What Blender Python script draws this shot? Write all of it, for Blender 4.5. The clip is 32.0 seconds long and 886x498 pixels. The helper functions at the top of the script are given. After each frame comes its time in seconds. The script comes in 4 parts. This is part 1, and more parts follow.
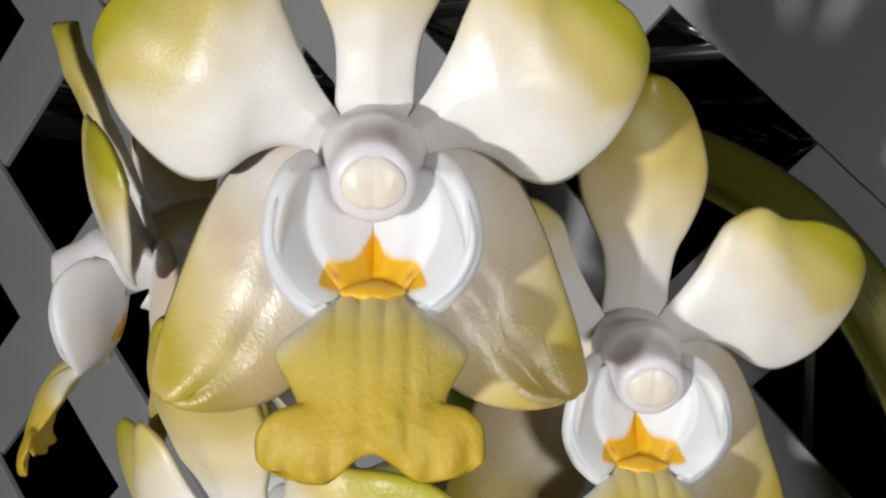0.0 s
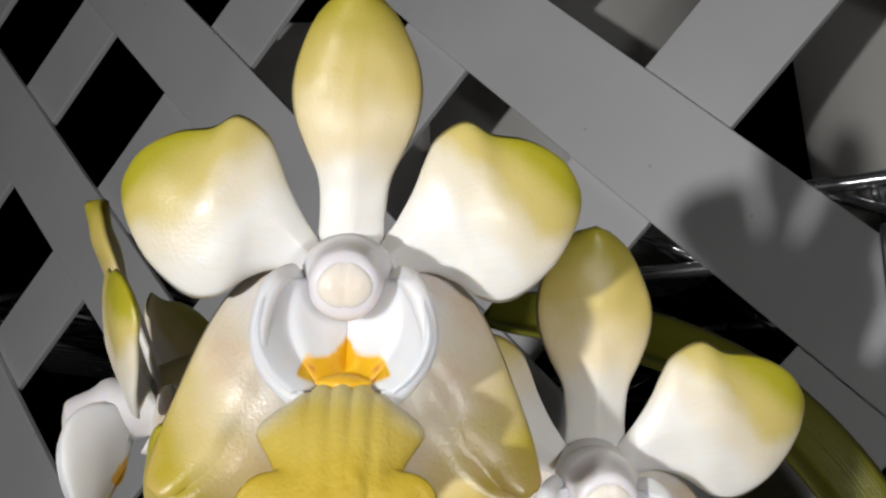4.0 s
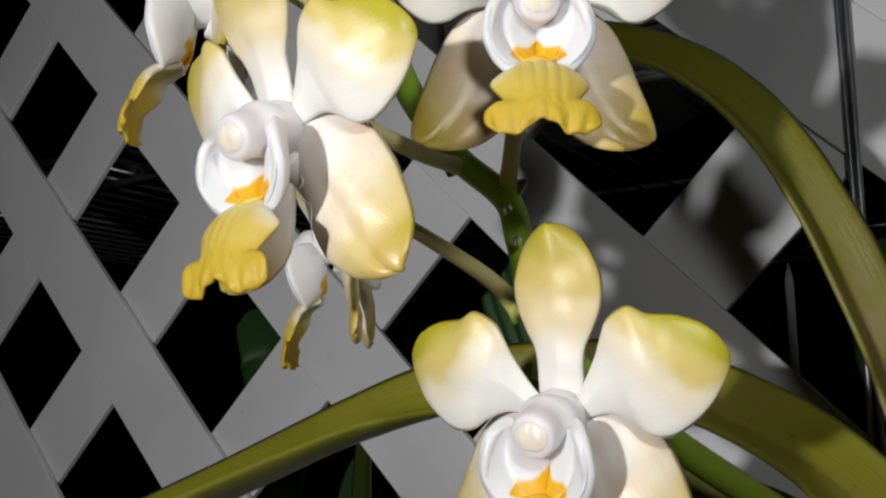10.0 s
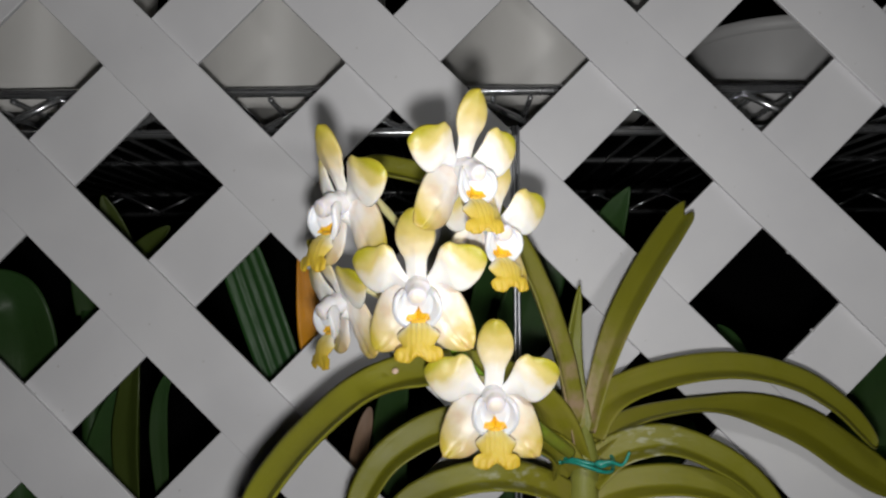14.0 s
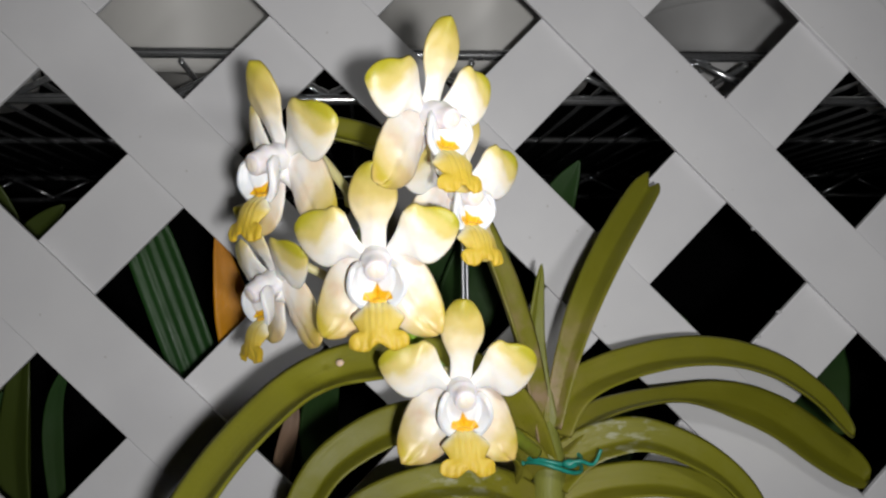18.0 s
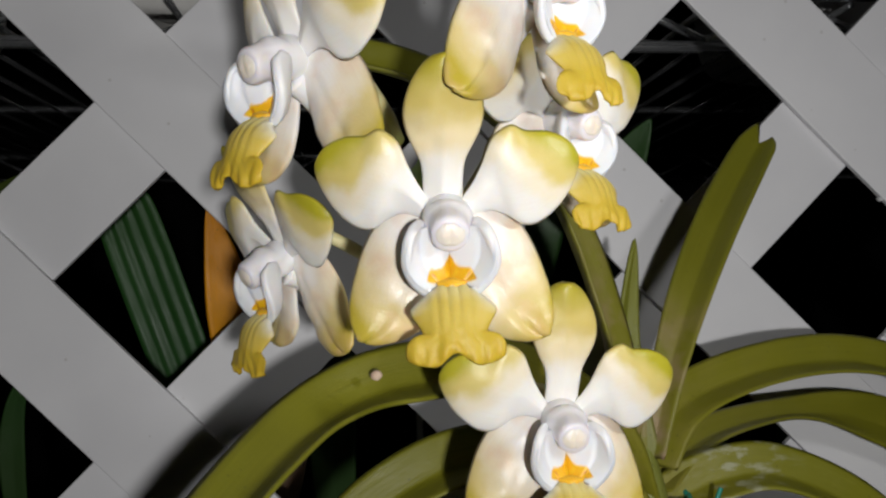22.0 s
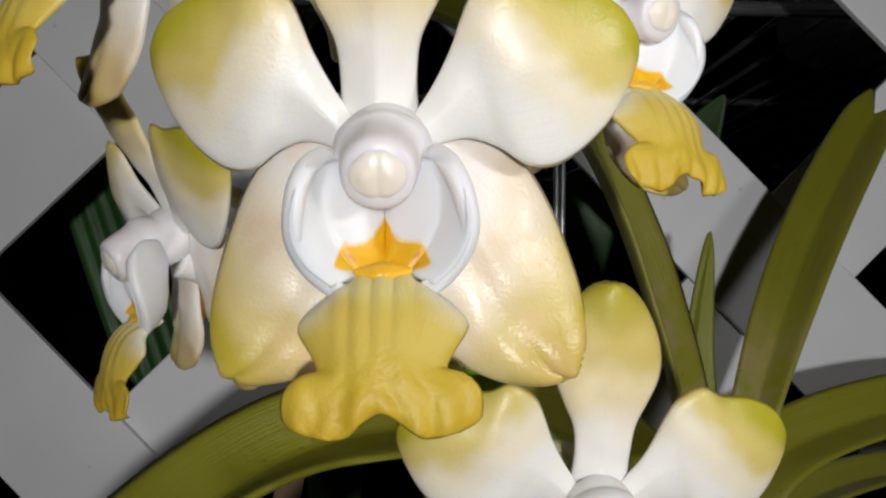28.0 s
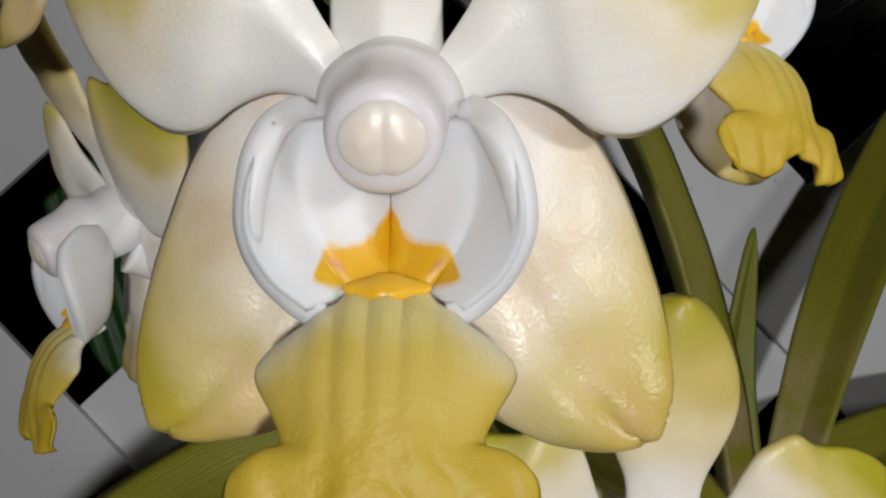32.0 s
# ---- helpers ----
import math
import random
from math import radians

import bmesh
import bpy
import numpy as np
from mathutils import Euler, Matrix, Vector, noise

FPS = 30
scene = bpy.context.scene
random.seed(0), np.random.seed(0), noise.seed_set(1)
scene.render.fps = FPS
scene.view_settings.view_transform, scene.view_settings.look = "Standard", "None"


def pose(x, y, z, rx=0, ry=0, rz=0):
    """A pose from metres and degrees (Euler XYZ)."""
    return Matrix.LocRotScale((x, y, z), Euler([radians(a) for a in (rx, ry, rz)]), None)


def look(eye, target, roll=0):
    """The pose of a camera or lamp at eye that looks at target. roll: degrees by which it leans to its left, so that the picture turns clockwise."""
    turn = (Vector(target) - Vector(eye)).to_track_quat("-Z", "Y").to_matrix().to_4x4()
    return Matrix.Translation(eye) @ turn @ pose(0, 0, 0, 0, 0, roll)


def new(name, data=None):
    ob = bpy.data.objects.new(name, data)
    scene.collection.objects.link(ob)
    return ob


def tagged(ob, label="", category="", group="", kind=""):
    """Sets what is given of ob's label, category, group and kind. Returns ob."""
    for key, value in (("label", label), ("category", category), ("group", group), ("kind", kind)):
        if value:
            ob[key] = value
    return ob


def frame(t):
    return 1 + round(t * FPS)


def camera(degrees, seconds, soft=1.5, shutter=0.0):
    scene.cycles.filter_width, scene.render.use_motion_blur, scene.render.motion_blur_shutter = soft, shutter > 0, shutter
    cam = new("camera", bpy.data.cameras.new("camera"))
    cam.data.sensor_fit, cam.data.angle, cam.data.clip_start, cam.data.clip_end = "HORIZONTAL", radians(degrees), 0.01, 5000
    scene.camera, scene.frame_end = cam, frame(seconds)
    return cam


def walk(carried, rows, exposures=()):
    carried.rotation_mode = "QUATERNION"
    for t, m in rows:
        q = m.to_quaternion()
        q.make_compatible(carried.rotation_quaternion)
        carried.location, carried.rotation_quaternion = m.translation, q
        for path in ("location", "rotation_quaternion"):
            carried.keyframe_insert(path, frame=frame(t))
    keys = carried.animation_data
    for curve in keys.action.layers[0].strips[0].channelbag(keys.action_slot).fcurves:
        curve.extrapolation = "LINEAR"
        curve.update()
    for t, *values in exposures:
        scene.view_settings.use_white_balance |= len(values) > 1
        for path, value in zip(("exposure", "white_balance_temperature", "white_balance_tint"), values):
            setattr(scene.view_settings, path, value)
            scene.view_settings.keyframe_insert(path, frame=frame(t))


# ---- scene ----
# The lens and the camera's way past the flowers
cam = camera(52.34, 32.0, soft=2.3)
PATH = [
    (0, 0.07846, -0.26809, 1.17416, 30.051, -1.346, 1.227),
    (0.5, 0.07958, -0.26671, 1.16871, 29.902, 1.143, 1.379),
    (1, 0.08027, -0.26676, 1.16802, 30.107, 3.320, 1.248),
    (1.5, 0.08136, -0.26706, 1.16701, 30.352, 5.141, 0.901),
    (2, 0.08317, -0.26837, 1.16338, 30.312, 5.778, 0.860),
    (2.5, 0.08580, -0.27231, 1.16455, 30.873, 7.000, 0.938),
    (4.5, 0.08774, -0.27567, 1.15887, 31.032, 14.925, 0.685),
    (5, 0.08935, -0.27697, 1.14601, 31.208, 14.908, 0.414),
    (5.5, 0.09585, -0.28005, 1.13910, 31.028, 14.587, -0.010),
    (6, 0.09722, -0.28367, 1.12843, 31.144, 16.259, 0.195),
    (6.5, 0.10240, -0.28384, 1.12189, 31.576, 17.228, 0.006),
    (7, 0.10248, -0.28639, 1.11721, 31.971, 18.576, 0.065),
    (7.5, 0.10256, -0.28664, 1.11134, 32.411, 19.104, -0.067),
    (8, 0.10084, -0.28908, 1.10779, 32.806, 18.913, -0.237),
    (8.5, 0.10153, -0.28901, 1.10253, 32.825, 18.568, -0.407),
    (9, 0.09804, -0.29233, 1.10262, 32.614, 15.161, -0.602),
    (9.5, 0.10761, -0.29823, 1.10257, 32.683, 10.931, -0.617),
    (10, 0.10744, -0.29473, 1.10315, 32.730, 9.344, -0.365),
    (10.5, 0.09220, -0.29753, 1.10487, 28.958, 7.860, 0.004),
    (11, 0.06912, -0.32122, 1.11531, 12.329, 7.188, -0.721),
    (11.5, 0.04425, -0.38020, 1.13035, 7.119, 4.697, -0.340),
    (12, 0.04478, -0.41688, 1.13514, 3.468, 4.148, -0.008),
    (12.5, 0.04679, -0.46356, 1.13566, 3.286, 3.117, 0.094),
    (13, 0.04849, -0.48519, 1.13910, 1.638, 2.655, 0.002),
    (13.5, 0.04266, -0.50363, 1.13991, 1.200, 2.477, -0.116),
    (14, 0.03422, -0.50809, 1.13916, 0.673, 2.641, -0.316),
    (14.5, 0.02850, -0.50848, 1.13976, -2.887, 2.451, -0.340),
    (16.5, 0.01883, -0.49067, 1.13554, -5.102, 2.196, -0.456),
    (17, 0.01498, -0.46523, 1.13512, -5.023, 2.116, -0.511),
    (18, 0.01853, -0.45412, 1.13351, -5.108, 2.177, -0.850),
    (19, 0.01383, -0.45239, 1.13307, -5.135, 2.324, -0.999),
    (20, 0.01197, -0.44766, 1.13645, -5.229, 2.282, -0.943),
    (21, 0.00371, -0.39600, 1.13059, -5.027, 2.088, -1.068),
    (22, 0.00843, -0.35862, 1.13036, -4.874, 1.672, -0.828),
    (23, 0.01629, -0.32853, 1.12949, -4.526, 1.805, -0.887),
    (24, 0.02006, -0.31810, 1.13062, -2.962, 1.517, -0.221),
    (24.5, 0.01656, -0.30904, 1.12683, -3.604, 2.096, -0.080),
    (26.5, 0.02477, -0.29651, 1.12982, -1.798, 1.732, 0.431),
    (27, 0.02532, -0.29285, 1.12913, -2.622, 3.387, 0.073),
    (27.5, 0.02564, -0.29013, 1.12895, -2.989, 3.832, 0.548),
    (28, 0.02539, -0.28646, 1.12812, -1.594, 2.204, 0.663),
    (28.5, 0.02511, -0.28215, 1.12749, -1.858, 2.143, 1.179),
    (29, 0.02514, -0.27859, 1.12765, -2.243, 3.065, 1.429),
    (29.5, 0.02537, -0.27589, 1.12816, -2.151, 4.623, 0.961),
    (30, 0.02549, -0.27250, 1.12848, -2.966, 4.829, 1.058),
    (30.5, 0.02538, -0.26934, 1.12870, -2.926, 3.982, 0.894),
    (31, 0.02560, -0.26626, 1.12858, -3.666, 1.659, 1.611),
    (31.5, 0.02443, -0.26340, 1.12975, -1.739, 2.223, 1.317),
    (32, 0.02385, -0.26043, 1.13022, -1.880, 1.312, 1.966),
]
EXPOSURES = [(0, -0.25), (5, -0.1), (8, -0.1), (10, 0.03), (11, -0.08), (12, -0.05), (13, 0.15), (17, 0.32), (20, 0.3), (22, 0.05), (24, -0.1), (28, -0.15), (30, -0.25), (32, -0.4)]
walk(cam, [(t, pose(x, y, z, 90, 0, yaw) @ pose(0, 0, 0, pitch) @ pose(0, 0, 0, 0, 0, roll))
           for t, x, y, z, yaw, pitch, roll in PATH], EXPOSURES)

# Night: a nearly black world. The filmer's small white light moves with the camera;
# two fixed spots stand in for it, before the whole plant and beside the upper flowers
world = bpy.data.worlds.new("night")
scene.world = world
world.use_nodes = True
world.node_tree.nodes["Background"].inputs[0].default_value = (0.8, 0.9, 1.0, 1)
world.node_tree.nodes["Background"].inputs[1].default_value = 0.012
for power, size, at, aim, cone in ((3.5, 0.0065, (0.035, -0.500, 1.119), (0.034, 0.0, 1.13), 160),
                                   # side spot added as fill for the upper flowers, no lamp of the place
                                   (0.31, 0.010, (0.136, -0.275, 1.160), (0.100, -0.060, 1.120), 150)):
    torch_standin = bpy.data.lights.new("torch_standin", "SPOT")
    torch_standin.energy, torch_standin.color, torch_standin.shadow_soft_size = power, (1.0, 0.985, 0.97), size
    torch_standin.spot_size, torch_standin.spot_blend = radians(cone), 0.7
    new("torch_standin", torch_standin).matrix_world = look(at, aim)


# ---------------------------------------------------------------- materials
def tree(name, rough=0.5, metal=0.0, spec=0.5):
    m = bpy.data.materials.new(name)
    m.use_nodes = True
    b = m.node_tree.nodes["Principled BSDF"]
    b.inputs["Roughness"].default_value = rough
    b.inputs["Metallic"].default_value = metal
    b.inputs["Specular IOR Level"].default_value = spec
    return m, b, m.node_tree.nodes, m.node_tree.links


def node(nodes, kind, **values):
    n = nodes.new(kind)
    for key, value in values.items():
        if key in n.inputs:
            n.inputs[key].default_value = value
        else:
            setattr(n, key, value)
    return n


def ramp(nodes, stops, mode="EASE"):
    n = nodes.new("ShaderNodeValToRGB")
    n.color_ramp.interpolation = mode
    e = n.color_ramp.elements
    while len(e) < len(stops):
        e.new(0.5)
    for q, (p, c) in zip(e, stops):
        q.position, q.color = p, (*c, 1)
    return n


def math_node(nodes, links, op, a, b=None, clamp=False):
    n = nodes.new("ShaderNodeMath")
    n.operation, n.use_clamp = op, clamp
    for i, v in enumerate((a, b)):
        if v is None:
            continue
        if isinstance(v, (int, float)):
            n.inputs[i].default_value = v
        else:
            links.new(v, n.inputs[i])
    return n.outputs[0]


def mix(nodes, links, fac, a, b, blend="MIX"):
    n = nodes.new("ShaderNodeMix")
    n.data_type, n.blend_type = "RGBA", blend
    for i, v in ((0, fac), (6, a), (7, b)):
        if isinstance(v, (int, float)):
            n.inputs[i].default_value = v
        elif isinstance(v, tuple):
            n.inputs[i].default_value = (*v, 1)
        else:
            links.new(v, n.inputs[i])
    return n.outputs[2]


def noise_at(nodes, links, scale, detail=3.0, coord="Object", stretch=None):
    tc = nodes.new("ShaderNodeTexCoord")
    n = node(nodes, "ShaderNodeTexNoise", Scale=scale, Detail=detail)
    if stretch:
        mp = nodes.new("ShaderNodeMapping")
        mp.inputs["Scale"].default_value = stretch
        links.new(tc.outputs[coord], mp.inputs[0])
        links.new(mp.outputs[0], n.inputs["Vector"])
    else:
        links.new(tc.outputs[coord], n.inputs["Vector"])
    return n.outputs["Fac"]


def bump(nodes, links, b, height, strength, distance):
    n = node(nodes, "ShaderNodeBump", Strength=strength, Distance=distance)
    links.new(height, n.inputs["Height"])
    links.new(n.outputs[0], b.inputs["Normal"])
    return n


def flesh(name, stops, rough=0.42, blush=None, slant=0.0, veins=0.12, soft=0.25, sparkle=0.35):
    """Waxy flower tissue: colour runs along the blade (u), leaning across it (v) by slant."""
    m, b, N, L = tree(name, rough, spec=0.45)
    uv = N.new("ShaderNodeTexCoord").outputs["UV"]
    sep = N.new("ShaderNodeSeparateXYZ")
    L.new(uv, sep.inputs[0])
    cloud = noise_at(N, L, 160, 3)
    lean = math_node(N, L, "MULTIPLY", math_node(N, L, "SUBTRACT", sep.outputs[1], 0.5), slant)
    along = math_node(N, L, "ADD", math_node(N, L, "ADD", sep.outputs[0], lean),
                      math_node(N, L, "MULTIPLY", math_node(N, L, "SUBTRACT", cloud, 0.5), 0.22))
    r = ramp(N, stops)
    L.new(along, r.inputs[0])
    col = r.outputs[0]
    streak = noise_at(N, L, 9, 4, "UV", (0.6, 9.0, 1))
    col = mix(N, L, math_node(N, L, "MULTIPLY", math_node(N, L, "SUBTRACT", streak, 0.45, True), veins * 6), col,
              (0.62, 0.42, 0.26), "MIX") if veins else col
    if blush:
        spot = noise_at(N, L, 150, 4)
        col = mix(N, L, math_node(N, L, "MULTIPLY", math_node(N, L, "SUBTRACT", spot, 0.50, True), 2.0), col, blush)
    L.new(col, b.inputs["Base Color"])
    b.inputs["Subsurface Weight"].default_value = soft
    b.inputs["Subsurface Radius"].default_value = (1.0, 0.75, 0.45)
    b.inputs["Subsurface Scale"].default_value = 0.0012
    fine = noise_at(N, L, 2600, 2)
    wide = noise_at(N, L, 300, 3)
    h = math_node(N, L, "ADD", math_node(N, L, "MULTIPLY", fine, 0.28), math_node(N, L, "MULTIPLY", wide, 0.3))
    bump(N, L, b, h, sparkle, 0.00025)
    rr = math_node(N, L, "ADD", math_node(N, L, "MULTIPLY", wide, 0.25), rough - 0.12)
    L.new(rr, b.inputs["Roughness"])
    return m


WHITE = (0.80, 0.79, 0.78)
PETAL_RUN = [(0.0, WHITE), (0.36, (0.80, 0.785, 0.74)), (0.52, (0.78, 0.71, 0.56)), (0.67, (0.63, 0.52, 0.17)), (0.88, (0.42, 0.38, 0.02))]
M_DORSAL = flesh("dorsal_tissue", [(0.0, WHITE), (0.28, (0.79, 0.77, 0.73)), (0.50, (0.76, 0.65, 0.41)), (0.72, (0.60, 0.48, 0.14)), (1.0, (0.43, 0.37, 0.025))], veins=0.06)
M_PETAL = flesh("petal_tissue", PETAL_RUN, slant=0.46, veins=0.06, sparkle=0.45, rough=0.38)
M_LATERAL = flesh("lateral_tissue", [(0.0, WHITE), (0.30, (0.80, 0.77, 0.73)), (0.50, (0.78, 0.69, 0.53)), (0.66, (0.66, 0.54, 0.23)), (0.84, (0.49, 0.39, 0.04))], rough=0.34, blush=(0.70, 0.45, 0.30), slant=0.14, veins=0.09, sparkle=0.7)
M_WHITE = flesh("white_tissue", [(0.0, (0.8, 0.8, 0.8)), (1.0, (0.80, 0.79, 0.80))], rough=0.5, veins=0, soft=0.35, sparkle=0.15)
M_COLUMN = flesh("column_tissue", [(0.0, (0.8, 0.79, 0.8)), (1.0, (0.74, 0.70, 0.73))], rough=0.4, veins=0, soft=0.4, sparkle=0.15)
M_CAP = flesh("anther_tissue", [(0.0, (0.79, 0.71, 0.61)), (0.5, (0.80, 0.74, 0.67)), (1.0, (0.80, 0.78, 0.76))], rough=0.35, veins=0, soft=0.3, sparkle=0.2)
M_PEDICEL = flesh("pedicel_tissue", [(0.0, (0.76, 0.70, 0.45)), (0.7, (0.70, 0.65, 0.30)), (1.0, (0.52, 0.56, 0.14))], veins=0.05, sparkle=0.2)
M_STALK = flesh("stalk_tissue", [(0.0, (0.20, 0.22, 0.02)), (0.35, (0.22, 0.40, 0.025)), (1.0, (0.30, 0.50, 0.04))], veins=0.03, soft=0.1, sparkle=0.2)
M_BRACT = flesh("bract_tissue", [(0.0, (0.12, 0.24, 0.03)), (0.7, (0.22, 0.16, 0.04)), (1.0, (0.28, 0.05, 0.03))], veins=0, soft=0.1)


def lip_material():
    """Golden lip with pale shoulders and darker grooves."""
    m, b, N, L = tree("lip_tissue", 0.52, spec=0.4)
    sep = N.new("ShaderNodeSeparateXYZ")
    L.new(N.new("ShaderNodeTexCoord").outputs["UV"], sep.inputs[0])
    cloud = noise_at(N, L, 220, 3)
    r = ramp(N, [(0.0, (0.72, 0.66, 0.40)), (0.3, (0.68, 0.59, 0.24)), (0.6, (0.58, 0.44, 0.085)), (0.85, (0.53, 0.38, 0.035)), (1.0, (0.50, 0.34, 0.022))])
    L.new(math_node(N, L, "ADD", sep.outputs[0], math_node(N, L, "MULTIPLY", math_node(N, L, "SUBTRACT", cloud, 0.5), 0.3)), r.inputs[0])
    side = math_node(N, L, "ABSOLUTE", math_node(N, L, "SUBTRACT", sep.outputs[1], 0.5))
    pale = math_node(N, L, "MULTIPLY", math_node(N, L, "SUBTRACT", side, 0.22, True), 4.5, True)
    up = math_node(N, L, "MULTIPLY", math_node(N, L, "SUBTRACT", 0.62, sep.outputs[0], True), 5.0, True)
    col = mix(N, L, math_node(N, L, "MULTIPLY", pale, up), r.outputs[0], (0.79, 0.77, 0.66))
    streak = noise_at(N, L, 8, 3, "UV", (0.5, 12.0, 1))
    col = mix(N, L, math_node(N, L, "MULTIPLY", math_node(N, L, "SUBTRACT", streak, 0.5, True), 1.2), col, (0.52, 0.36, 0.05))
    L.new(col, b.inputs["Base Color"])
    b.inputs["Subsurface Weight"].default_value = 0.2
    b.inputs["Subsurface Radius"].default_value = (1.0, 0.7, 0.2)
    b.inputs["Subsurface Scale"].default_value = 0.001
    h = math_node(N, L, "ADD", math_node(N, L, "MULTIPLY", noise_at(N, L, 2200, 2), 0.5), math_node(N, L, "MULTIPLY", noise_at(N, L, 380, 3), 0.4))
    bump(N, L, b, h, 0.4, 0.0003)
    return m


def throat_material():
    """White, with a soft golden star at the foot of the throat and a red dash on each arm of it."""
    m, b, N, L = tree("throat_tissue", 0.45)
    sep = N.new("ShaderNodeSeparateXYZ")
    L.new(N.new("ShaderNodeTexCoord").outputs["Object"], sep.inputs[0])
    across = math_node(N, L, "MULTIPLY", math_node(N, L, "ABSOLUTE", sep.outputs[0]), 1000 / 6)
    up = math_node(N, L, "MULTIPLY", sep.outputs[2], -1000)
    # the star's upper edge, in millimetres below the column: a peak, two shoulders and two arms
    top = ramp(N, [(0.0, (0.68,) * 3), (0.08, (0.74,) * 3), (0.17, (0.80,) * 3), (0.28, (0.83,) * 3), (0.43, (0.81,) * 3), (0.55, (0.80,) * 3), (0.63, (0.85,) * 3), (0.72, (1.0,) * 3)], "B_SPLINE")
    L.new(across, top.inputs[0])
    wob = math_node(N, L, "MULTIPLY", math_node(N, L, "SUBTRACT", noise_at(N, L, 900, 2), 0.5), 0.9)
    depth = math_node(N, L, "ADD", math_node(N, L, "SUBTRACT", up, math_node(N, L, "MULTIPLY", top.outputs[0], 10.2)), wob)
    inside = math_node(N, L, "MULTIPLY", math_node(N, L, "ADD", depth, 0.1, True), 1.7, True)
    arm = math_node(N, L, "MULTIPLY", math_node(N, L, "SUBTRACT", 0.77, across, True), 9.0, True)
    deep = math_node(N, L, "MULTIPLY", math_node(N, L, "ADD", math_node(N, L, "MULTIPLY", sep.outputs[1], 1000), 10.9, True), 1.4, True)
    foot = math_node(N, L, "SUBTRACT", math_node(N, L, "SUBTRACT", 12.1, math_node(N, L, "MULTIPLY", across, 2.8)), up)
    arm = math_node(N, L, "MULTIPLY", arm, math_node(N, L, "MULTIPLY", foot, 3.0, True))
    inside = math_node(N, L, "MULTIPLY", inside, math_node(N, L, "MULTIPLY", arm, deep))
    gold = ramp(N, [(0.3, (0.86, 0.54, 0.015)), (0.5, (0.84, 0.42, 0.006)), (0.8, (0.85, 0.48, 0.008))])
    L.new(noise_at(N, L, 420, 3), gold.inputs[0])
    col = mix(N, L, inside, (0.80, 0.79, 0.80), gold.outputs[0])
    dash = math_node(N, L, "SUBTRACT", 1.0, math_node(N, L, "MULTIPLY", math_node(N, L, "ABSOLUTE", math_node(N, L, "SUBTRACT", math_node(N, L, "ADD", across, math_node(N, L, "MULTIPLY", up, 0.12)), 1.62)), 14), True)
    low = math_node(N, L, "SUBTRACT", 1.0, math_node(N, L, "MULTIPLY", math_node(N, L, "ABSOLUTE", math_node(N, L, "SUBTRACT", up, 9.5)), 1.5), True)
    col = mix(N, L, math_node(N, L, "MULTIPLY", math_node(N, L, "MULTIPLY", dash, low), math_node(N, L, "MULTIPLY", deep, 0.75)), col, (0.40, 0.09, 0.03))
    L.new(col, b.inputs["Base Color"])
    b.inputs["Subsurface Weight"].default_value = 0.6
    b.inputs["Subsurface Radius"].default_value = (1.0, 0.8, 0.6)
    b.inputs["Subsurface Scale"].default_value = 0.003
    bump(N, L, b, noise_at(N, L, 400, 3), 0.18, 0.00025)
    return m


M_LIP, M_THROAT = lip_material(), throat_material()
M_CALLUS = flesh("callus_tissue", [(0.0, (0.80, 0.44, 0.02)), (1.0, (0.82, 0.50, 0.04))], rough=0.35, veins=0, sparkle=0.2)


